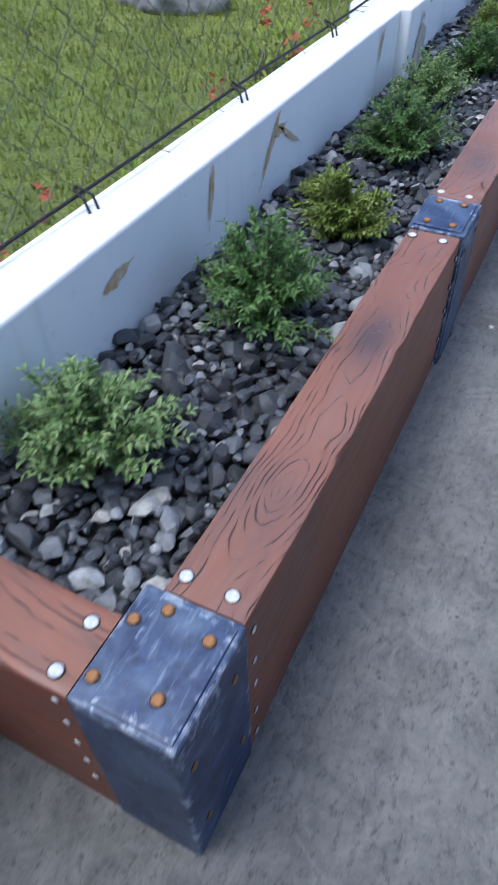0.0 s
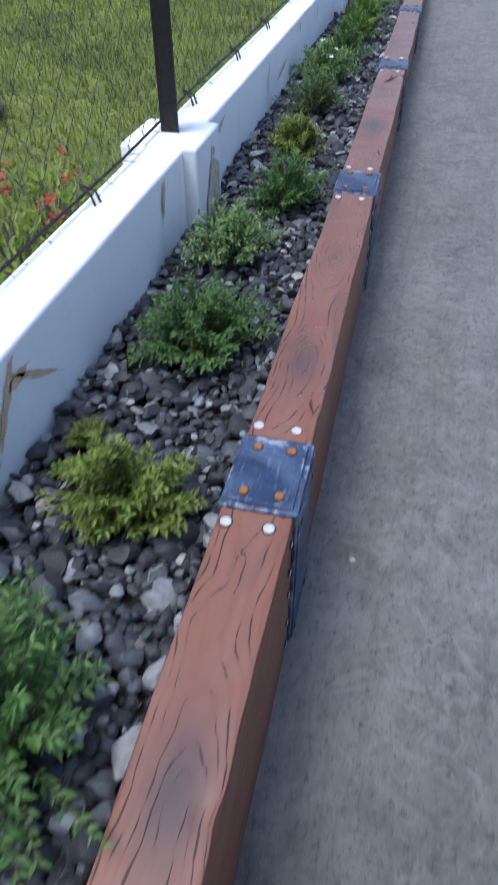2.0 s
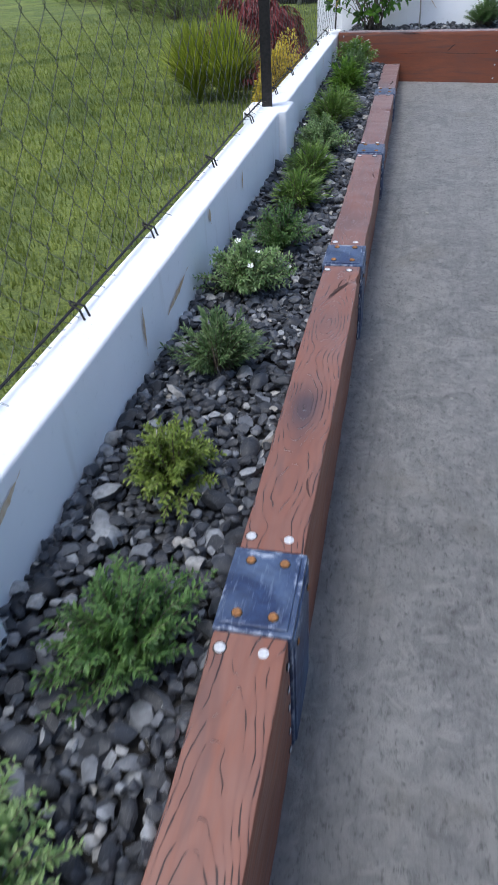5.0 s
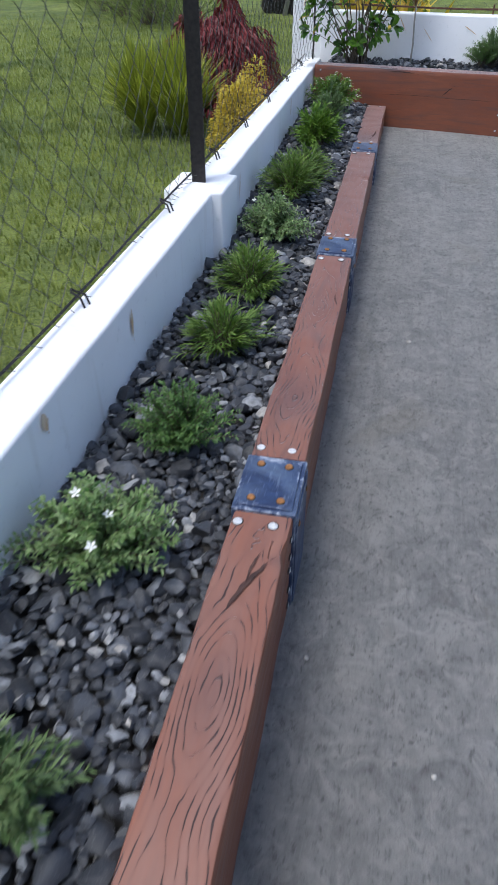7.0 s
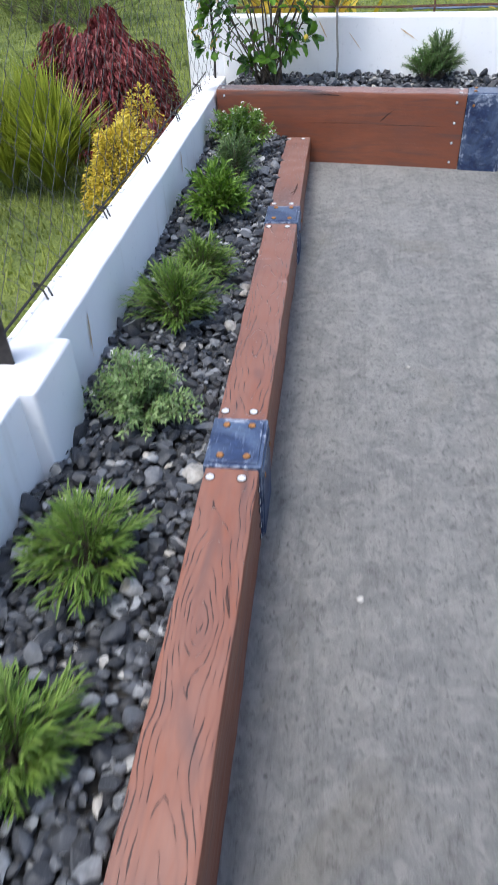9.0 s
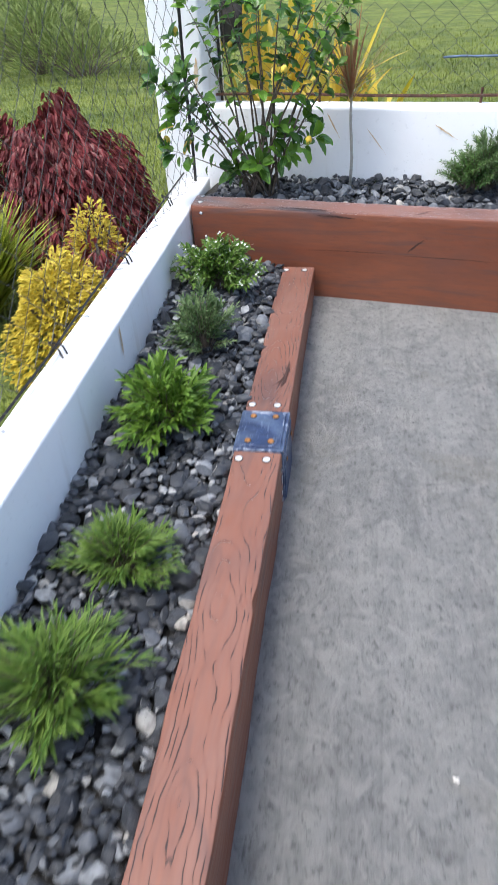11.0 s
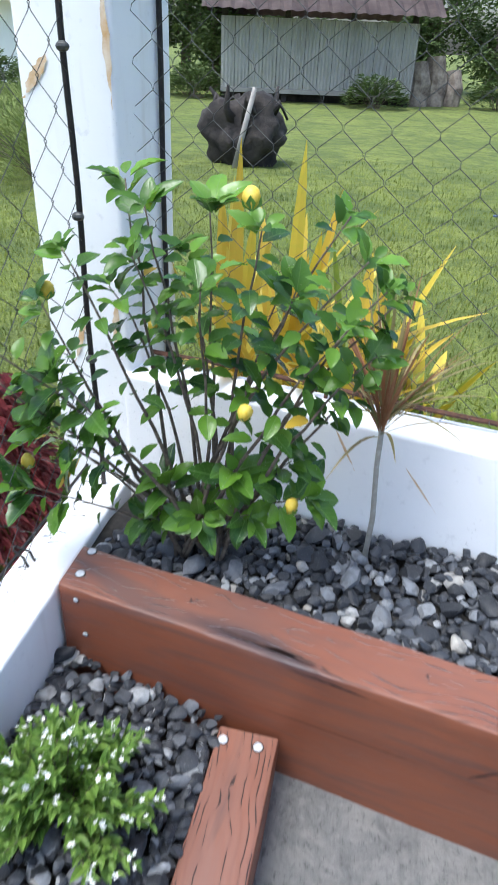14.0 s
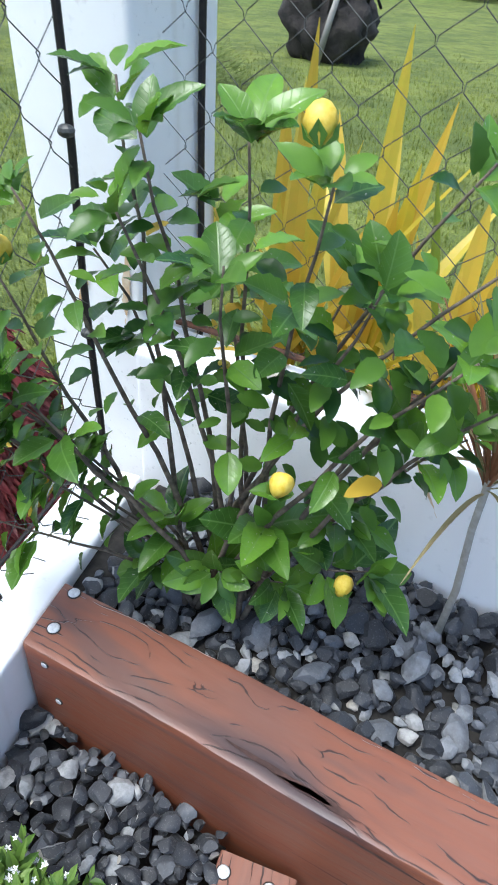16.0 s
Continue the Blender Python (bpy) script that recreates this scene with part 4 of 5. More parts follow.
KINDS = {
    # leaf length, width, leaves a stem, stems, spread, height, upright
    "variegated": (0.021, 0.0085, 26, 112, 0.15, 0.18, 0.35),
    "fine": (0.02, 0.0072, 28, 104, 0.145, 0.18, 0.45),
    "yellow": (0.017, 0.007, 26, 92, 0.11, 0.13, 0.45),
    "spiky": (0.048, 0.0062, 14, 90, 0.13, 0.16, 1.0),
    "broad": (0.045, 0.015, 13, 70, 0.145, 0.17, 0.8),
    "upright": (0.028, 0.0068, 24, 66, 0.11, 0.18, 0.8),
    "flowering": (0.027, 0.0115, 22, 90, 0.135, 0.16, 0.55),
}
SHRUB_MATS = {
    "variegated": make_leaf("pale_variegated_leaf", (0.09, 0.19, 0.04), (0.28, 0.4, 0.15), (0.5, 0.55, 0.32)),
    "fine": make_leaf("fine_green_leaf", (0.045, 0.115, 0.022), (0.14, 0.25, 0.06), (0.24, 0.34, 0.15)),
    "yellow": make_leaf("yellow_green_leaf", (0.095, 0.15, 0.02), (0.25, 0.32, 0.05), (0.33, 0.38, 0.12)),
    "spiky": make_leaf("grassy_leaf", (0.07, 0.15, 0.022), (0.19, 0.29, 0.05), (0.26, 0.34, 0.11)),
    "broad": make_leaf("bright_green_leaf", (0.06, 0.14, 0.015), (0.18, 0.3, 0.035), (0.24, 0.36, 0.07)),
    "upright": make_leaf("grey_green_leaf", (0.07, 0.135, 0.04), (0.18, 0.26, 0.1), (0.27, 0.34, 0.17)),
    "flowering": make_leaf("fresh_green_leaf", (0.055, 0.13, 0.018), (0.2, 0.32, 0.055), (0.26, 0.38, 0.1)),
}
PETAL = make_plain("white_petal", (0.7, 0.7, 0.66), (0.82, 0.82, 0.78), 40, 0.7, 0.0, 0.0)


def flower_me(w, material):
    """A small open flower with five petals and a raised centre."""
    bm = bmesh.new()
    mid = bm.verts.new((0, 0, 0))
    for j in range(5):
        a = j * 1.2566
        q = [(w * math.cos(a - 0.5), w * math.sin(a - 0.5), 0.002), (1.6 * w * math.cos(a), 1.6 * w * math.sin(a), 0.004), (w * math.cos(a + 0.5), w * math.sin(a + 0.5), 0.002)]
        bm.faces.new([mid] + [bm.verts.new(p) for p in q])
    return mesh_of(bm, material, "flower", False)


FLOWER_ME = flower_me(0.0065, PETAL)
SHRUB_LABEL = {
    "variegated": "low shrub with pale variegated leaves among the pebbles",
    "fine": "low rounded shrub with small dark green leaves in the pebbles",
    "yellow": "small yellow-green shrub growing out of the pebbles",
    "spiky": "low grassy green clump growing out of the pebbles",
    "broad": "leafy bright green shrub growing out of the pebbles",
    "upright": "slender grey-green herb standing in the pebbles",
    "flowering": "dense fresh green shrub with tiny white flowers",
}


def shrub(kind, x, y, z, size=1.0, seed=0):
    ll, lw, per, stems, spread, height, up = KINDS[kind]
    rr = random.Random(seed)
    root = empty("shrub", Matrix.Translation((x, y, z)))
    vs, fs, bm = [], [], bmesh.new()
    tips = []
    lop = rr.uniform(0, 6.28)
    for k in range(stems):
        a = rr.uniform(0, 2 * math.pi)
        q = math.sqrt(rr.random())
        out = spread * size * q * (1 + 0.22 * math.sin(2 * a + lop) + 0.12 * math.sin(5 * a + lop * 3)) * rr.uniform(0.85, 1.12)
        h = height * size * (1 - 0.62 * q * q) * rr.uniform(0.68, 1.15)
        tip = Vector((out * math.cos(a), out * math.sin(a), h))
        ctrl = Vector((tip.x * 0.45, tip.y * 0.45, h * 0.75))
        b0 = Vector((tip.x * 0.12, tip.y * 0.12, -0.01))
        pts = [b0 * (1 - f) ** 2 + ctrl * 2 * f * (1 - f) + tip * f * f for f in (0, 0.35, 0.7, 1)]
        tube(bm, pts, [0.0022, 0.0018, 0.0014, 0.0007], 4)
        tips.append(tip)
        turn = rr.uniform(0, 6.28)
        for i in range(per):
            f = 0.28 + 0.74 * (i + rr.random()) / per
            p = b0 * (1 - f) ** 2 + ctrl * 2 * f * (1 - f) + tip * f * f
            d = (tip - ctrl).normalized()
            turn += 2.4
            s = d.orthogonal()
            s.rotate(Matrix.Rotation(turn, 3, d))
            way = s * (1.0 - up * 0.55) + d * (0.35 + up) + Vector((0, 0, 0.25))
            sc = size * rr.uniform(0.65, 1.2) * (1.0 if f < 0.85 else 0.75)
            leaf_faces(vs, fs, p, way, Vector((rr.uniform(-0.4, 0.4), rr.uniform(-0.4, 0.4), 1)), ll * sc, lw * sc, 0.22, rr.uniform(0.0, 0.35))
    part("stem_tuft", bm, BARK, root)
    mesh_ob("foliage", vs, fs, SHRUB_MATS[kind], root)
    if kind == "flowering" or (kind == "variegated" and y > 4):
        n = 160 if kind == "flowering" else 4
        for k in range(n):
            p = rr.choice(tips) + Vector((rr.uniform(-0.012, 0.012), rr.uniform(-0.012, 0.012), rr.uniform(0, 0.016)))
            w = (0.6 if kind == "flowering" else 1.2) * rr.uniform(0.7, 1.2)
            again("flower", FLOWER_ME, Matrix.Translation(p) @ Euler((rr.uniform(-0.6, 0.6), rr.uniform(-0.6, 0.6), k)).to_matrix().to_4x4() @ Matrix.Diagonal((w, w, w, 1)), root)
    return tagged(root, SHRUB_LABEL[kind], "shrub", "planter shrubs")


for k, (kind, x, y, size) in enumerate((
        ("variegated", -0.4, 0.74, 1.08), ("fine", -0.31, 1.27, 1.2), ("yellow", -0.3, 1.71, 1.3), ("fine", -0.31, 2.24, 1.12), ("variegated", -0.36, 2.72, 0.95),
        ("fine", -0.28, 3.14, 1.05), ("yellow", -0.325, 3.6, 1.2), ("upright", -0.35, 4.12, 1.1), ("variegated", -0.37, 4.64, 1.05), ("fine", -0.31, 5.06, 0.95),
        ("spiky", -0.33, 5.56, 1.0), ("spiky", -0.33, 6.0, 1.05), ("variegated", -0.34, 6.55, 1.05), ("spiky", -0.34, 7.06, 1.2), ("spiky", -0.32, 7.42, 0.95),
        ("broad", -0.34, 7.96, 1.15), ("upright", -0.32, 8.4, 1.25), ("flowering", -0.35, 8.86, 1.25))):
    shrub(kind, x, y, long_level(x, y) - 0.005, size, 100 + k)
shrub("yellow", -0.44, 1.86, 0.37, 0.45, 140)
shrub("fine", 0.66, 9.43, 0.63, 1.0, 141)
shrub("upright", 0.72, 9.45, 0.63, 1.25, 142)

# the flowering bush in the corner: woody stems, large separate leaves, yellow buds
HIB_LEAF = make_leaf("glossy_green_leaf", (0.02, 0.07, 0.014), (0.17, 0.34, 0.032), (0.09, 0.2, 0.03), 0.26, True, None, True)
HIB_SMALL = make_leaf("small_glossy_leaf", (0.02, 0.07, 0.014), (0.15, 0.29, 0.035), (0.09, 0.19, 0.03), 0.28)
YELLOW_LEAF = make_leaf("yellowed_leaf", (0.5, 0.3, 0.02), (0.6, 0.42, 0.05), None, 0.5, True)
BUD = make_plain("yellow_bud", (0.62, 0.42, 0.02), (0.75, 0.58, 0.1), 120, 0.5, 0.0, 0.15)
CALYX = make_plain("green_calyx", (0.08, 0.2, 0.03), (0.16, 0.3, 0.05), 60, 0.5, 0.0, 0.0)


def broad_leaf_me(name, width, droop, fold, material, serr=0.014):
    """A large ovate leaf along +x, length 1, with a midrib fold, drooping tip and toothed margin."""
    bm = bmesh.new()
    n = 9
    mid, lf, rt = [], [], []
    for i in range(n + 1):
        f = i / n
        w = width * 0.5 * (math.sin(math.pi * f ** 0.86) ** 0.78) if 0 < f < 1 else 0
        w *= 1 + (serr if i % 2 else -serr) * 2
        z = -droop * f * f
        mid.append(bm.verts.new((f, 0, z)))
        if 0 < i < n:
            lf.append(bm.verts.new((f + 0.02, w, z + fold * w + 0.02 * math.sin(i * 2.2))))
            rt.append(bm.verts.new((f + 0.02, -w, z + fold * w + 0.02 * math.sin(i * 2.9))))
    for side, flip in ((lf, False), (rt, True)):
        full = [mid[0]] + side + [mid[n]]
        for i in range(n):
            q = [mid[i], mid[i + 1], full[i + 1], full[i]]
            q = [v for k, v in enumerate(q) if v not in q[:k]]
            if len(q) > 2:
                bm.faces.new(q[::-1] if flip else q)
    return mesh_of(bm, material, name)


LEAVES = [broad_leaf_me("leaf", w, d, f, HIB_LEAF) for w, d, f in ((0.58, 0.2, 0.35), (0.52, 0.35, 0.25), (0.62, 0.1, 0.45), (0.55, 0.45, 0.3), (0.48, 0.3, 0.5))]
YLEAF = broad_leaf_me("leaf", 0.42, 0.25, 0.3, YELLOW_LEAF)


def bud_bm(r, h):
    bm = bmesh.new()
    rings = []
    for f, z in ((0.25, 0.0), (0.75, 0.2), (1.0, 0.5), (0.9, 0.75), (0.5, 0.95), (0.12, 1.02)):
        rings.append([bm.verts.new((r * f * (1 + 0.1 * math.sin(3 * a)) * math.cos(a), r * f * (1 + 0.1 * math.sin(3 * a)) * math.sin(a), z * h)) for a in [2 * math.pi * i / 12 + z * 0.9 for i in range(12)]])
    for r0, r1 in zip(rings, rings[1:]):
        for i in range(12):
            bm.faces.new((r0[i], r0[(i + 1) % 12], r1[(i + 1) % 12], r1[i]))
    bm.faces.new(rings[-1])
    return bm


def calyx_bm(r, h):
    bm = bmesh.new()
    for j in range(5):
        a = j * 2 * math.pi / 5
        p = [(0, 0, -0.004), (r * math.cos(a - 0.55), r * math.sin(a - 0.55), h * 0.35), (r * 1.12 * math.cos(a), r * 1.12 * math.sin(a), h), (r * math.cos(a + 0.55), r * math.sin(a + 0.55), h * 0.35)]
        bm.faces.new([bm.verts.new(q) for q in p])
    return bm


def corner_bush():
    rr = random.Random(31)
    root = empty("flowering_bush", Matrix.Translation((-0.24, 9.47, 0.6)))
    base = Vector((-0.24, 9.47, 0.6))
    targets = [(-0.40, 9.5, 1.53), (-0.33, 9.42, 1.5), (-0.22, 9.46, 1.5), (-0.12, 9.4, 1.48), (0.02, 9.47, 1.5), (0.05, 9.36, 1.33), (0.08, 9.5, 1.12), (-0.58, 9.45, 1.26), (-0.52, 9.36, 1.14),
               (-0.6, 9.4, 0.92), (-0.05, 9.44, 0.92), (-0.16, 9.4, 0.9), (-0.33, 9.42, 0.84), (-0.3, 9.58, 1.36), (-0.44, 9.5, 1.3), (-0.1, 9.55, 1.3), (0.1, 9.4, 1.25), (-0.05, 9.42, 1.36), (-0.22, 9.36, 1.38), (0.07, 9.36, 1.45), (0.1, 9.42, 1.38), (-0.6, 9.4, 1.08), (-0.12, 9.38, 0.8), (-0.24, 9.4, 0.76), (-0.36, 9.4, 0.74), (0.0, 9.4, 0.86), (0.13, 9.45, 1.36), (-0.64, 9.34, 1.12), (-0.62, 9.3, 1.22), (-0.56, 9.32, 1.0), (-0.6, 9.3, 0.84), (-0.5, 9.42, 1.4), (-0.36, 9.4, 1.42)]
    bm = bmesh.new()
    spots = []
    for k, t in enumerate(targets):
        t = Vector(t)
        if t.z > 1.0:
            t.y -= 0.05
            t.z -= 0.1 * (t.z - 1.0)
        b0 = base + Vector((rr.uniform(-0.07, 0.07), rr.uniform(-0.04, 0.04), 0))
        side = Vector((rr.uniform(-0.05, 0.05), rr.uniform(-0.04, 0.04), 0))
        ctrl = b0.lerp(t, 0.5) + side + Vector(((t.x - b0.x) * -0.12, 0, 0.05))
        n = 9
        pts = [b0 * (1 - f) ** 2 + ctrl * 2 * f * (1 - f) + t * f * f for f in [i / n for i in range(n + 1)]]
        pts = [p + Vector((rr.uniform(-0.006, 0.006), rr.uniform(-0.006, 0.006), 0)) for p in pts]
        r0 = 0.0062 if t.z > 1.1 else 0.0045
        tube(bm, [p - base for p in pts], [r0 * (1 - 0.75 * i / n) for i in range(n + 1)], 6)
        L = (t - b0).length
        d = (t - ctrl).normalized()
        m = max(4, int(L / 0.065))
        for i in range(m):
            f = 0.52 + 0.44 * (i + rr.random()) / m
            p = b0 * (1 - f) ** 2 + ctrl * 2 * f * (1 - f) + t * f * f
            spots.append((p, d, f, 0.0, rr.uniform(0.03, 0.066)))
        # a whorl of larger leaves at the tip, and a looser one below it
        big = rr.uniform(0.07, 0.095) if t.z < 0.95 or rr.random() < 0.35 else rr.uniform(0.05, 0.07)
        for i in range(5):
            spots.append((t - d * rr.uniform(0, 0.035), d, 1.0, rr.uniform(0.35, 1.9), big * rr.uniform(0.7, 1.1)))
        for i in range(3):
            spots.append((t, d, 1.0, 1.1, big * 0.55))
        p = b0 * 0.04 + ctrl * 0.32 + t * 0.64
        for i in range(3):
            spots.append((p, d, 0.8, 0.3, big * rr.uniform(0.7, 1.0)))
    part("branching_stem", bm, BARK, root, "thin grey-brown woody stems", True)
    turn, placed = 0.0, []
    for p, d, f, lift, size in spots:
        turn += (1.1 if f >= 1 else 2.4) + rr.uniform(-0.3, 0.3)
        s = d.orthogonal()
        s.rotate(Matrix.Rotation(turn, 3, d))
        way = (s + d * (lift + rr.uniform(-0.1, 0.45)) + Vector((0, -0.12, rr.uniform(-0.55, 0.35)))).normalized()
        side = way.cross(d + Vector((rr.uniform(-0.5, 0.5), rr.uniform(-0.9, 0.2), 0.5))).normalized()
        up = side.cross(way)
        foot = p + way * 0.012
        rot = Matrix((way, -side, up)).transposed().to_4x4()
        yellow = rr.random() < 0.015
        placed.append((YLEAF if yellow else rr.choice(LEAVES), Matrix.Translation(foot - base) @ rot @ Matrix.Diagonal((size, size, size, 1)), size))
    placed.sort(key=lambda q: -q[2])
    for me, m, _ in placed[:290]:
        again("leaf", me, m, root)
    vs, fs = [], []
    for me, m, _ in placed[290:]:
        n = len(vs)
        vs += [(m @ v.co)[:] for v in me.vertices]
        fs += [tuple(i + n for i in p.vertices) for p in me.polygons]
    tagged(mesh_ob("small_foliage", vs, fs, HIB_SMALL, root, True), kind="stuff")
    bud_me, cal_me = mesh_of(bud_bm(0.017, 0.042), BUD, "bud"), mesh_of(calyx_bm(0.018, 0.02), CALYX, "calyx", False)
    for k, (x, y, z) in enumerate(((-0.118, 9.24, 1.122), (-0.034, 9.36, 0.84), (-0.13, 9.32, 1.47), (-0.345, 9.42, 1.195), (-0.56, 9.4, 1.245), (-0.635, 9.36, 0.85), (-0.27, 9.5, 1.08))):
        rot = Euler((rr.uniform(-0.4, 0.4), rr.uniform(-0.4, 0.4), rr.uniform(0, 6))).to_matrix().to_4x4()
        sc = (0.82, 0.85, 0.9, 0.6, 0.85, 0.9, 0.7)[k]
        m = Matrix.Translation(Vector((x, y, z)) - base) @ rot @ Matrix.Diagonal((sc, sc, sc, 1))
        b = again("bud", bud_me, m, root, "closed yellow flower bud")
        again("calyx", cal_me, Matrix(), b, "green calyx")
    return tagged(root, "leafy flowering bush with glossy green leaves and closed yellow buds", "bush")


corner_bush()


def sapling(x, y, z):
    """A thin pale stem with a tuft of narrow reddish-brown and straw leaves."""
    rr = random.Random(5)
    root = empty("sapling", Matrix.Translation((x, y, z)))
    bm = bmesh.new()
    tube(bm, [(0, 0, -0.03), (0.004, 0, 0.12), (-0.006, 0.004, 0.26), (-0.008, 0, 0.38)], [0.0075, 0.0065, 0.006, 0.006], 8)
    part("stem", bm, PALE_STEM, root, "pale grey stem", True)
    green = make_leaf("dry_straw_leaf", (0.2, 0.19, 0.07), (0.42, 0.34, 0.17), (0.3, 0.24, 0.1), 0.6)
    red = make_leaf("reddish_leaf", (0.22, 0.09, 0.045), (0.42, 0.2, 0.1), (0.38, 0.26, 0.14), 0.6)
    for name, n, m_ in (("straw_foliage", 44, green), ("reddish_foliage", 34, red)):
        vs, fs = [], []
        for k in range(n):
            a = rr.uniform(0, 6.28)
            el = rr.uniform(0.4, 1.45) if name == "straw_foliage" else rr.uniform(0.9, 1.5)
            L = rr.uniform(0.2, 0.38)
            d = Vector((math.cos(a) * math.cos(el), math.sin(a) * math.cos(el) * 0.8, math.sin(el)))
            s = d.cross(Vector((0, 0, 1))).normalized()
            b0 = Vector((-0.008, 0, 0.37 + rr.uniform(-0.03, 0.03)))
            prev = None
            for i in range(8):
                f = i / 7
                c = b0 + d * L * f + Vector((0, 0, -0.38 * L * f * f * math.cos(el)))
                w = 0.0036 * math.sin(math.pi * min(1, 0.18 + f * 0.82)) + 0.0004
                cur = len(vs)
                vs += [(c + s * w)[:], (c + Vector((0, 0, -w * 0.6)))[:], (c - s * w)[:]]
                if prev is not None:
                    fs += [(prev, prev + 1, cur + 1, cur), (prev + 1, prev + 2, cur + 2, cur + 1)]
                prev = cur
        mesh_ob(name, vs, fs, m_, root)
    return tagged(root, "thin-stemmed sapling with a tuft of narrow reddish and straw leaves", "sapling")


sapling(0.145, 9.53, 0.62)


def strap_leaves(name, x, y, z, n, length, width, mats, seed, label, el=(0.5, 1.5), cat="plant"):
    """A clump of long arching strap leaves from one base, in one or two tones."""
    rr = random.Random(seed)
    root = empty(name, Matrix.Translation((x, y, z)))
    for m_ in mats:
        vs, fs = [], []
        for k in range(n // len(mats)):
            a, e = rr.uniform(0, 6.28), rr.uniform(*el)
            L, w0 = length * rr.uniform(0.6, 1.1), width * rr.uniform(0.7, 1.15)
            d = Vector((math.cos(a) * math.cos(e), math.sin(a) * math.cos(e), math.sin(e)))
            s = d.cross(Vector((0, 0, 1)) if e < 1.4 else Vector((0, 1, 0))).normalized()
            nn = s.cross(d)
            b0 = Vector((math.cos(a) * 0.04 * rr.random(), math.sin(a) * 0.04 * rr.random(), rr.uniform(0, 0.12)))
            prev = None
            for i in range(8):
                f = i / 7
                c = b0 + d * L * f + Vector((0, 0, -0.35 * L * f * f * math.cos(e)))
                w = w0 * 0.5 * (math.sin(math.pi * min(1.0, 0.12 + f * 0.88)) ** 0.7) + 0.0005
                cur = len(vs)
                vs += [(c + s * w + nn * w * 0.3)[:], c[:], (c - s * w + nn * w * 0.3)[:]]
                if prev is not None:
                    fs += [(prev, prev + 1, cur + 1, cur), (prev + 1, prev + 2, cur + 2, cur + 1)]
                prev = cur
        mesh_ob("foliage", vs, fs, m_, root)
    return tagged(root, label, cat)


YEL_A = make_leaf("yellow_croton_leaf", (0.6, 0.45, 0.02), (0.78, 0.6, 0.1), (0.55, 0.5, 0.05), 0.4)
YEL_B = make_leaf("orange_croton_leaf", (0.6, 0.36, 0.025), (0.74, 0.54, 0.08), (0.6, 0.48, 0.05), 0.4)
GRN_S = make_leaf("green_croton_leaf", (0.1, 0.2, 0.02), (0.3, 0.36, 0.04), (0.36, 0.36, 0.05), 0.4)
for k, (x, y, n, L, w) in enumerate(((-0.36, 10.1, 12, 0.86, 0.045), (-0.18, 10.12, 22, 0.78, 0.048), (0.04, 10.05, 22, 0.62, 0.045), (0.26, 10.15, 14, 0.5, 0.04))):
    strap_leaves("croton", x, y, 0.6 if k < 3 else 0.6, n, L, w, [YEL_A, YEL_B, GRN_S][:2 if k < 2 else 3], 70 + k, "croton with long yellow and orange leaves behind the fence", (0.75, 1.52), "plant")


def mound(name, x, y, z, rx, ry, h, count, ll, lw, material, seed, label, hang=0.0, cat="bush", group=""):
    """A bush of many small leaves over an uneven dome on thin stems; hang turns the leaves downwards."""
    rr = random.Random(seed)
    root = empty(name, Matrix.Translation((x, y, z)))
    vs, fs, bm = [], [], bmesh.new()
    off = Vector((seed, 0, 0))
    tops = []
    for k in range(26):
        a, q = rr.uniform(0, 6.28), math.sqrt(rr.random())
        tops.append((a, q))
    for a, q in tops:
        t = Vector((rx * q * math.cos(a), ry * q * math.sin(a), h * (1 - 0.55 * q * q)))
        tube(bm, [(t.x * 0.15, t.y * 0.15, -0.02), (t.x * 0.5, t.y * 0.5, t.z * 0.6), t * 0.97], [0.008, 0.006, 0.003], 4)
    part("stem_tuft", bm, BARK, root)
    for k in range(count):
        a, q = rr.uniform(0, 6.28), math.sqrt(rr.random())
        lump = 1 + 0.28 * noise.noise(Vector((math.cos(a) * q * 2.6, math.sin(a) * q * 2.6, 0)) + off)
        top = h * math.sqrt(max(0.02, 1 - q * q)) * lump
        zz = top * (1 - 0.6 * rr.random() ** 1.7)
        p = Vector((rx * q * math.cos(a) * lump, ry * q * math.sin(a) * lump, max(0.0, zz)))
        d = Vector((math.cos(a) * (0.4 + q) + rr.uniform(-0.5, 0.5), math.sin(a) * (0.4 + q) + rr.uniform(-0.5, 0.5), rr.uniform(0.1, 1.0) - hang * 1.6))
        leaf_faces(vs, fs, p, d, Vector((rr.uniform(-0.5, 0.5), rr.uniform(-0.5, 0.5), 1)), ll * rr.uniform(0.6, 1.25), lw * rr.uniform(0.7, 1.2), 0.2, rr.uniform(0, 0.4))
    mesh_ob("foliage", vs, fs, material, root)
    return tagged(root, label, cat, group)


RED_LEAF = make_leaf("dark_red_leaf", (0.07, 0.009, 0.013), (0.24, 0.036, 0.04), (0.3, 0.1, 0.085), 0.45)
GOLD_LEAF = make_leaf("golden_leaf", (0.46, 0.34, 0.025), (0.66, 0.52, 0.06), (0.42, 0.4, 0.06), 0.5)
LIME_LEAF = make_leaf("lime_leaf", (0.14, 0.2, 0.018), (0.32, 0.34, 0.05), (0.38, 0.36, 0.08), 0.5)
HEDGE_LEAF = make_leaf("hedge_leaf", (0.04, 0.07, 0.018), (0.11, 0.16, 0.045), None, 0.6)
mound("red_bush", -1.36, 9.8, LAWN_Z, 0.46, 0.42, 0.74, 8600, 0.062, 0.02, RED_LEAF, 11, "dark red drooping foliage bush on the lawn behind the fence", 0.95)
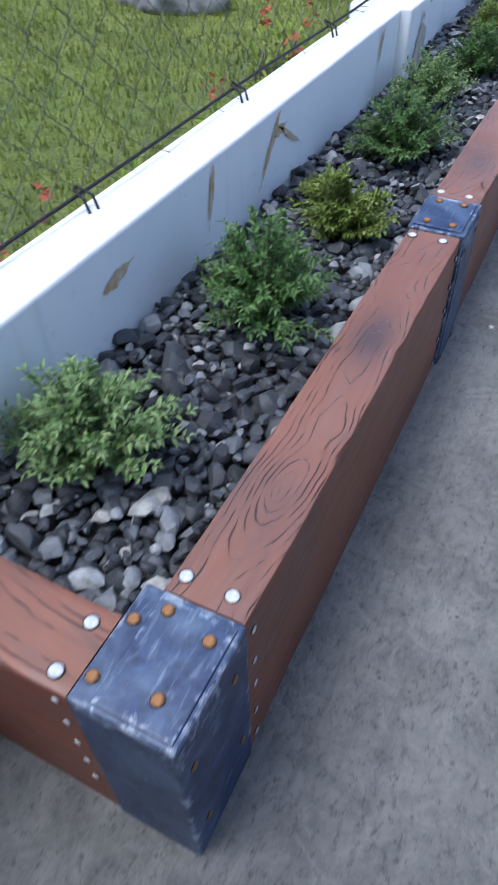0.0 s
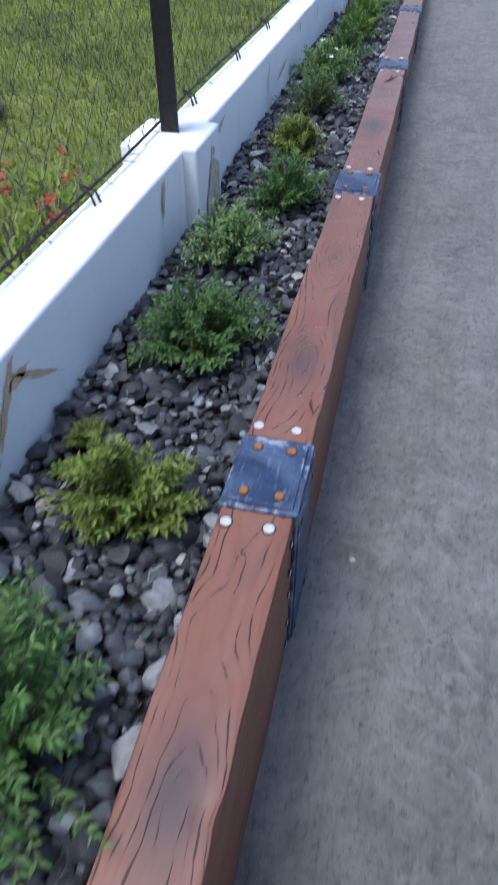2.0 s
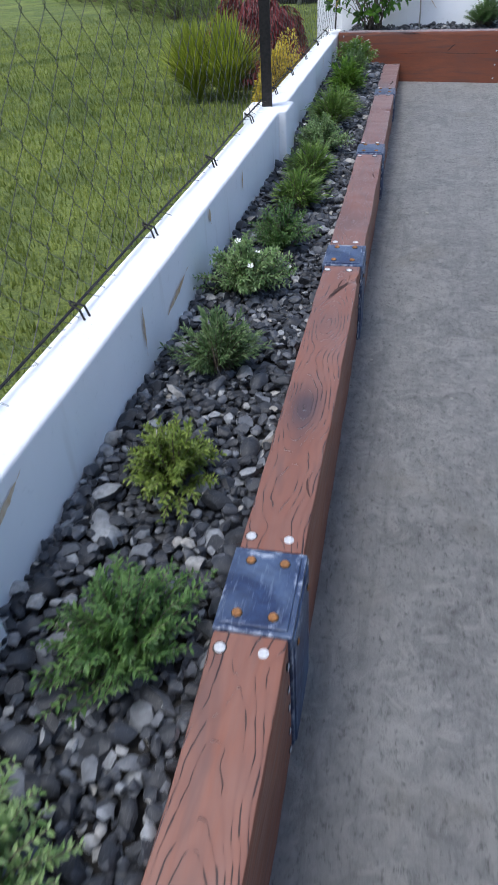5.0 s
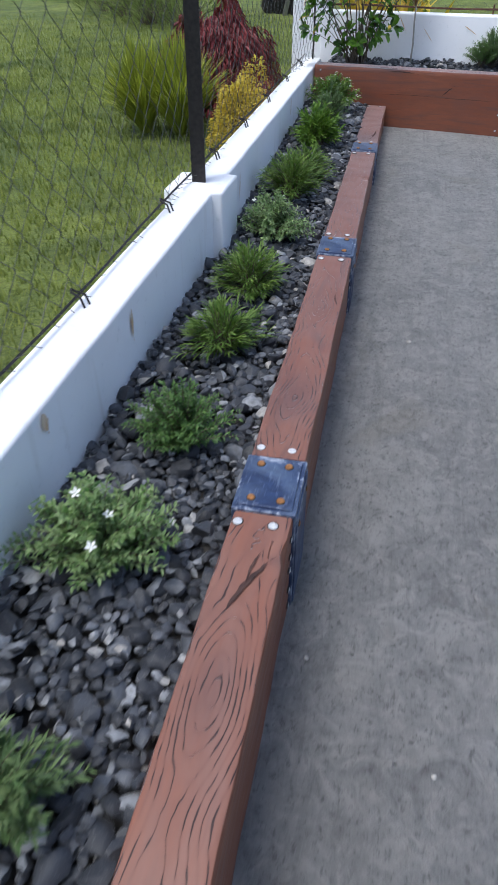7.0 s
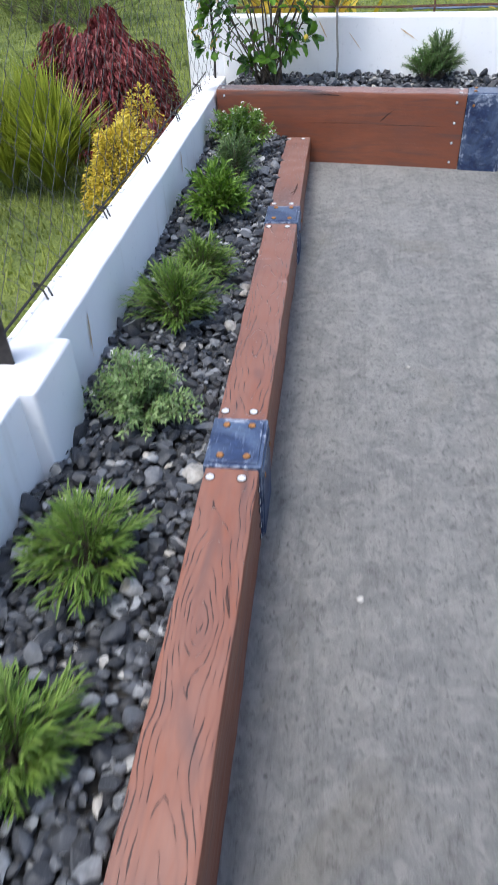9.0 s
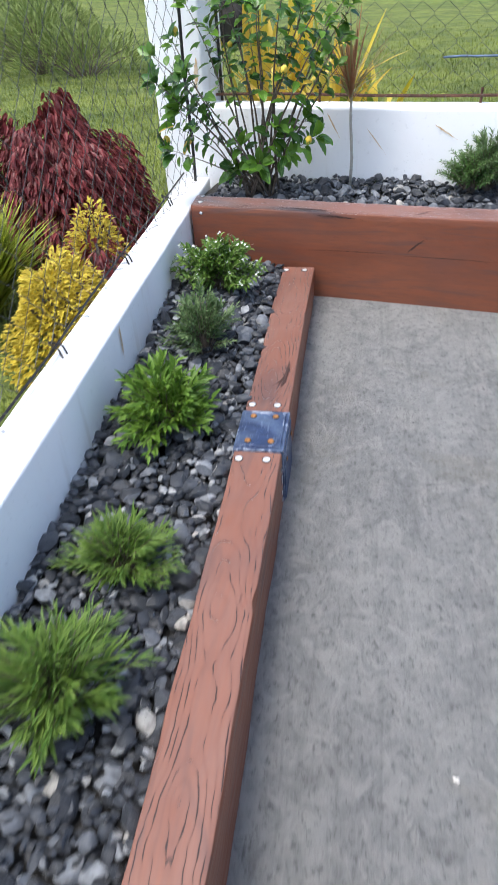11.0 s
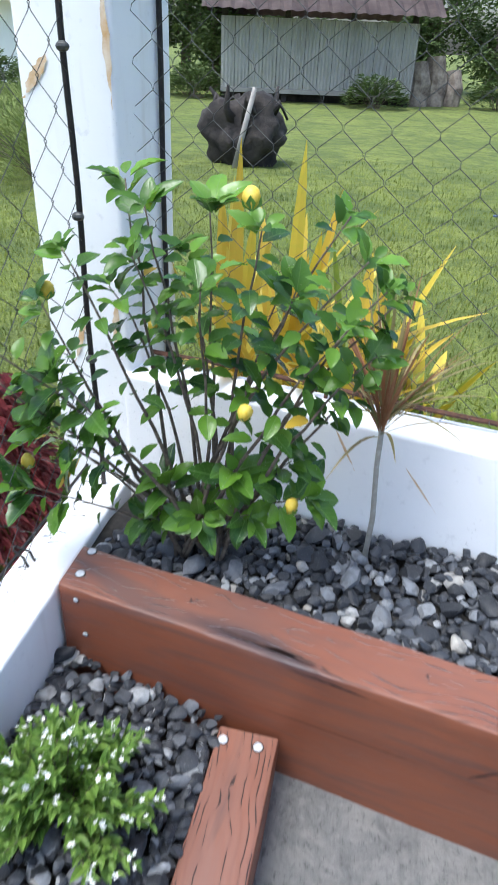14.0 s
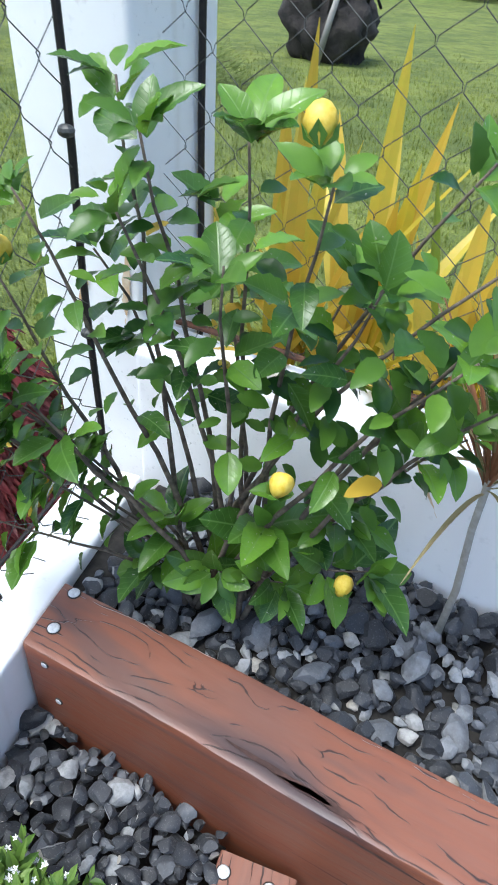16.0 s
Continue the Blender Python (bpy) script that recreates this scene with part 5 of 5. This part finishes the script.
mound("red_bush", -0.86, 8.93, LAWN_Z, 0.1, 0.13, 0.42, 600, 0.07, 0.018, RED_LEAF, 12, "small dark red bush among the golden ones", 0.8)
mound("golden_bush", -0.95, 8.68, LAWN_Z, 0.2, 0.3, 0.42, 4600, 0.03, 0.014, GOLD_LEAF, 13, "golden yellow lacy bush beside the wall", 0.1)
mound("golden_bush", -0.95, 9.14, LAWN_Z, 0.16, 0.15, 0.46, 2000, 0.03, 0.014, GOLD_LEAF, 14, "golden yellow lacy bush beside the red one", 0.1)
GRASSY = make_leaf("long_grass_leaf", (0.17, 0.22, 0.02), (0.38, 0.43, 0.045), (0.46, 0.46, 0.08), 0.65)
strap_leaves("grass_clump", -1.48, 8.95, LAWN_Z, 1100, 0.6, 0.015, [GRASSY], 15, "tall tuft of green blade-like leaves on the lawn", (0.8, 1.52), "grass")
strap_leaves("grass_clump", -1.78, 9.0, LAWN_Z, 800, 0.56, 0.016, [GRASSY], 16, "tall tuft of green blade-like leaves on the lawn", (0.75, 1.5), "grass")
rr0 = random.Random(77)
for k in range(15):
    x = -0.35 + k * 0.3
    mound("low_hedge_plant", x, front_y(x, 0.95) + rr0.uniform(-0.05, 0.1), LAWN_Z, 0.2, 0.18, 0.62 + rr0.uniform(0, 0.14), 420, 0.06, 0.022, (LIME_LEAF, GOLD_LEAF, LIME_LEAF, GRN_S)[k % 4], 80 + k,
          "yellow-green leafy plant in the row behind the back wall", 0.0, "plant", "row behind the back wall")

SCRUB = make_leaf("scrub_leaf", (0.09, 0.14, 0.03), (0.24, 0.3, 0.08), (0.36, 0.38, 0.16), 0.7)
rr0 = random.Random(78)
for k in range(16):
    x, y = -3.7 - 0.3 * k + rr0.uniform(-0.5, 0.5), 16.4 + 0.42 * k + rr0.uniform(-0.9, 0.9)
    mound("weed_patch", x, y, LAWN_Z, rr0.uniform(0.6, 0.95), rr0.uniform(0.5, 0.8), rr0.uniform(0.4, 0.8), 1100, 0.15, 0.018, SCRUB, 330 + k, "rank pale green weeds growing up out of the lawn", -0.35, "weeds", "rank weeds on the lawn")
BLUE_HOSE = make_plain("faded_blue_plastic", (0.08, 0.12, 0.22), (0.15, 0.2, 0.3), 20, 0.6)
bm = bmesh.new()
tube(bm, [(1.09 + i * 0.2, 15.78 + 0.03 * math.sin(i * 1.3), LAWN_Z + 0.04 + 0.004 * math.sin(i * 2.1)) for i in range(12)], 0.014, 7)
tagged(part("hose", bm, BLUE_HOSE, smooth=True), "faded blue plastic hose lying across the lawn", "hose")

# small flowers and weeds outside the long wall
REDPETAL = make_plain("red_petal", (0.26, 0.03, 0.015), (0.42, 0.09, 0.035), 40, 0.7, 0.0, 0.0)
RED_FLOWER_ME = flower_me(0.0085, REDPETAL)
WEED = make_leaf("weed_leaf", (0.1, 0.17, 0.015), (0.26, 0.33, 0.03), None, 0.6)
for k, (x, y, h, red) in enumerate(((-0.8, 1.0, 0.4, True), (-0.8, 1.18, 0.4, True), (-0.86, 1.62, 0.36, False), (-0.8, 1.95, 0.4, True), (-0.88, 2.25, 0.32, False), (-0.82, 2.55, 0.38, True), (-0.9, 3.1, 0.28, False), (-0.8, 2.3, 0.44, False), (-0.86, 2.42, 0.5, True), (-0.8, 2.66, 0.46, True), (-0.92, 2.72, 0.48, False), (-0.8, 1.45, 0.42, False), (-0.84, 0.8, 0.42, True))):
    root = mound("flowering_weed", x, y, LAWN_Z, 0.09, 0.12, h - 0.08, 150, 0.05, 0.016, WEED, 120 + k, "yellow-green weed with red flower heads behind the wall", -0.2, "plant", "weeds behind the wall")
    if red:
        rr = random.Random(k)
        for j in range(14):
            p = Vector((rr.uniform(-0.025, 0.025), rr.uniform(-0.03, 0.03), h + rr.uniform(-0.05, 0.04)))
            again("flower", RED_FLOWER_ME, Matrix.Translation(p) @ Euler((rr.uniform(-0.8, 0.8), rr.uniform(-0.8, 0.8), j)).to_matrix().to_4x4(), root, "red flower")


# ---- lawn and what stands on it ----
def grass(name, x0, x1, y0, y1, n, h, seed, label, keep=None):
    r = np.random.RandomState(seed)
    x, y = r.uniform(x0, x1, n), r.uniform(y0, y1, n)
    if keep is not None:
        k = keep(x, y)
        x, y = x[k], y[k]
    n = len(x)
    a, L, w = r.uniform(0, 6.28, n), h * r.uniform(0.5, 1.3, n), 0.0035 + 0.003 * r.rand(n)
    lean = r.uniform(0.1, 0.8, n)
    c, s = np.cos(a), np.sin(a)
    v = np.empty((n, 3, 3))
    v[:, 0] = np.stack([x - s * w, y + c * w, np.full(n, LAWN_Z - 0.002)], 1)
    v[:, 1] = np.stack([x + s * w, y - c * w, np.full(n, LAWN_Z - 0.002)], 1)
    v[:, 2] = np.stack([x + c * L * lean, y + s * L * lean, LAWN_Z + L], 1)
    f = np.arange(3 * n).reshape(n, 3)
    me = bpy.data.meshes.new(name)
    me.from_pydata(v.reshape(-1, 3).tolist(), [], f.tolist())
    me.materials.append(BLADE)
    return tagged(new(name, me), label, "grass", kind="stuff")


def fading(x, y):
    """Thins the blades out with distance, so that the cover has no edge; keeps clear of the walls."""
    u = np.random.RandomState(9).rand(len(x))
    d = np.hypot(x + 0.5, np.maximum(0, np.where(x > -0.75, y - 9.5, np.minimum(np.abs(y - 5), np.abs(y - 5)) - 4.0)))
    free = (x < -0.74) | (y > 9.145 + 0.75 - 0.167 * x)
    return free & (u > (d - 1.5) / 9.0)


grass("grass", -11.0, -0.7, -1.0, 19.0, 330000, 0.04, 1, "short green lawn blades beside the long wall", fading)
grass("grass", -0.7, 8.0, 9.0, 20.0, 120000, 0.045, 3, "short green lawn blades behind the back wall", fading)


def boulder(name, x, y, z, size, seed, material, label, cat, rough=0.35):
    bm = bmesh.new()
    bmesh.ops.create_icosphere(bm, subdivisions=4, radius=1.0)
    o = Vector((seed * 4.1, 0, 0))
    for v in bm.verts:
        p = v.co.normalized()
        k = 1 + rough * noise.noise(p * 1.3 + o) + rough * 0.5 * noise.noise(p * 3.1 + o) + rough * 0.25 * noise.noise(p * 7 + o)
        v.co = Vector((p.x * size[0], p.y * size[1], p.z * size[2])) * k
    ob = part(name, bm, material, smooth=True)
    ob.matrix_basis = Matrix.Translation((x, y, z))
    return tagged(ob, label, cat)


boulder("boulder", -2.45, 4.35, LAWN_Z + 0.06, (0.39, 0.24, 0.19), 2, ROCK, "flat-topped grey boulder lying in the lawn", "rock", 0.25)
boulder("boulder", 3.2, 27.6, LAWN_Z + 0.5, (0.5, 0.42, 0.95), 5, ROCK, "tall weathered grey rock standing in the lawn", "rock", 0.4)

stump = boulder("tree_stump", -2.1, 18.2, LAWN_Z + 0.36, (0.5, 0.42, 0.5), 8, DARK_WOOD, "large dark rotten tree stump with roots and a leaning stick", "tree stump", 0.45)
for k in range(9):
    bm = bmesh.new()
    a = k * 0.7
    tube(bm, [(0.26 * math.cos(a), 0.24 * math.sin(a), 0.18), (0.45 * math.cos(a), 0.38 * math.sin(a), 0.42 + 0.1 * math.sin(k * 3)), (0.56 * math.cos(a + 0.2), 0.45 * math.sin(a + 0.2), 0.22 + 0.42 * math.sin(k * 5) ** 2)], [0.1, 0.05, 0.018], 6)
    part("root", bm, DARK_WOOD, stump, smooth=True)
bm = bmesh.new()
tube(bm, [(-0.05, -0.5, -0.38), (0.06, -0.48, 0.1), (0.18, -0.4, 0.62)], [0.045, 0.04, 0.035], 6)
part("stick", bm, OLD_PLANK, stump, "pale leaning stick", True)


def shed():
    """A low farm shed: upright ribbed sheets on posts, a dark gap below, a rusty overhanging roof."""
    root = empty("shed", Matrix.Translation((-3.05, 31.0, LAWN_Z)) @ Matrix.Rotation(radians(14), 4, "Z"))
    w, d, h = 5.3, 4.0, 2.0
    for k in range(14):
        bm = bmesh.new()
        x0, x1 = -w / 2 + k * w / 14, -w / 2 + (k + 1) * w / 14 - 0.01
        n = 16
        lo, hi = [], []
        for i in range(n + 1):
            x = x0 + (x1 - x0) * i / n
            y = -d / 2 + 0.012 * math.sin(i * 2 * math.pi / 4)
            lo.append(bm.verts.new((x, y, 0.32)))
            hi.append(bm.verts.new((x, y, h)))
        for i in range(n):
            bm.faces.new((lo[i], lo[i + 1], hi[i + 1], hi[i]))
        bmesh.ops.solidify(bm, geom=bm.faces[:], thickness=0.01)
        part("sheet", bm, SHEET, root, "grey ribbed sheet")
    for k in range(8):
        bm = box_bm(-0.01, 0.01, -d / 2 + k * d / 8, -d / 2 + (k + 1) * d / 8 - 0.01, 0.3, h)
        bm.transform(Matrix.Translation((w / 2, 0, 0)))
        part("board", bm, OLD_PLANK, root)
    for x in (-w / 2 + 0.1, -w / 6, w / 6, w / 2 - 0.1):
        part("post", box_bm(x - 0.07, x + 0.07, -d / 2 + 0.06, -d / 2 + 0.2, 0, h + 0.2, 0.01), DARK_WOOD, root)
    part("sill", box_bm(-w / 2, w / 2, -d / 2 - 0.03, -d / 2 + 0.05, 0.22, 0.34, 0.008), OLD_PLANK, root)
    part("inner_wall", box_bm(-w / 2, w / 2, -d / 2 + 0.5, -d / 2 + 0.55, 0, h), DARK_WOOD, root)
    for s in (-1, 1):
        bm = bmesh.new()
        n = 60
        a, b = [], []
        for i in range(n + 1):
            x = -w / 2 - 0.5 + (w + 1.0) * i / n
            zz = 0.02 * math.sin(i * 2.1)
            a.append(bm.verts.new((x, s * (d / 2 + 0.7), h + 0.15 + zz)))
            b.append(bm.verts.new((x, 0, h + 1.5 + zz)))
        for i in range(n):
            bm.faces.new((a[i], a[i + 1], b[i + 1], b[i]))
        bmesh.ops.solidify(bm, geom=bm.faces[:], thickness=0.02)
        part("roof", bm, ROOF, root, "rusty ribbed roof")
    return tagged(root, "grey ribbed-sheet shed with a rusty roof across the lawn", "shed")


shed()
LOG_WOOD = make_plain("brown_log_wood", (0.09, 0.06, 0.045), (0.42, 0.35, 0.28), 4, 0.9, 0.0, 0.6, 0.03)
for k, (x, y, h) in enumerate(((0.15, 30.4, 1.1), (0.62, 30.8, 1.25), (1.1, 31.2, 0.9))):
    bm = bmesh.new()
    tube(bm, [(0, 0, -0.05), (0.05, 0, h * 0.5), (-0.03, 0.05, h)], [0.34, 0.3, 0.26], 9)
    for v in bm.verts:
        v.co += Vector((noise.noise(v.co * 3), noise.noise(v.co * 3 + Vector((5, 0, 0))), 0)) * 0.08
    ob = part("log_post", bm, LOG_WOOD, smooth=False)
    ob.matrix_basis = Matrix.Translation((x, y, LAWN_Z))
    tagged(ob, "weathered cut log standing beside the shed", "log", "cut logs")


def house():
    root = empty("house", Matrix.Translation((-13.5, 31.0, LAWN_Z)) @ Matrix.Rotation(radians(20), 4, "Z"))
    part("wall", box_bm(-4, 4, -2.5, 2.5, 0, 2.3, 0.02), WHITE, root)
    for s in (-1, 1):
        bm = bmesh.new()
        q = [(-4.5, s * 3.2, 2.15), (4.5, s * 3.2, 2.15), (4.5, 0, 3.6), (-4.5, 0, 3.6)]
        bm.faces.new([bm.verts.new(p) for p in q])
        bmesh.ops.solidify(bm, geom=bm.faces[:], thickness=0.06)
        part("roof", bm, SHEET, root, "grey sheet roof")
    return tagged(root, "far white house with a grey sheet roof", "house")


house()


def tree(x, y, h, seed):
    """A far tree: tapered trunk, limbs, an open crown of leaf clumps."""
    rr = random.Random(seed)
    root = empty("tree", Matrix.Translation((x, y, LAWN_Z)))
    bm = bmesh.new()
    tube(bm, [(0, 0, -0.1), (0.1, 0, h * 0.3), (0.0, 0.1, h * 0.6), (0.1, 0, h * 0.9)], [0.22, 0.17, 0.11, 0.04], 8)
    ends = []
    for k in range(11):
        a, f = rr.uniform(0, 6.28), rr.uniform(0.12, 0.85)
        L = h * rr.uniform(0.22, 0.42)
        b0 = Vector((0.05, 0.05, h * f))
        e = b0 + Vector((math.cos(a) * L, math.sin(a) * L, L * rr.uniform(0.1, 0.6)))
        tube(bm, [b0, b0.lerp(e, 0.5) + Vector((0, 0, 0.1)), e], [0.07, 0.045, 0.02], 5)
        ends.append((b0, e))
    part("trunk", bm, BARK, root)
    vs, fs = [], []
    for b0, e in ends:
        for k in range(520):
            c = b0.lerp(e, rr.uniform(0.25, 1.15))
            p = c + Vector((rr.gauss(0, 0.4), rr.gauss(0, 0.4), rr.gauss(0, 0.32)))
            leaf_faces(vs, fs, p, Vector((rr.uniform(-1, 1), rr.uniform(-1, 1), rr.uniform(-0.6, 0.4))), Vector((rr.uniform(-1, 1), rr.uniform(-1, 1), 1)), rr.uniform(0.14, 0.26), rr.uniform(0.07, 0.12))
    mesh_ob("crown", vs, fs, HEDGE_LEAF, root)
    return tagged(root, "leafy green tree at the lawn's far edge", "tree", "far trees")


for k, (x, y, h) in enumerate(((-6.6, 33, 4.2), (-8.5, 36, 5.5), (2.6, 35.5, 5.2), (5.5, 34, 5.6), (8.5, 36, 5.4), (-14, 38, 5.8), (-19, 34, 5.5), (12, 35, 5.5), (-4.5, 38, 6), (0.5, 38, 6))):
    tree(x, y, h, 200 + k)
for k, (x, y) in enumerate(((-5.9, 28.8), (-6.4, 29.6), (-0.9, 28.6), (2.5, 30.5), (4.6, 29), (-8.5, 24.5), (-10.0, 25.0), (-7.0, 22.5))):
    mound("low_shrub", x, y, LAWN_Z, 0.8, 0.6, 0.75 if k < 5 else 1.0, 900, 0.16, 0.06, HEDGE_LEAF, 300 + k, "low green shrub at the lawn's edge", 0.0, "bush", "far shrubs")
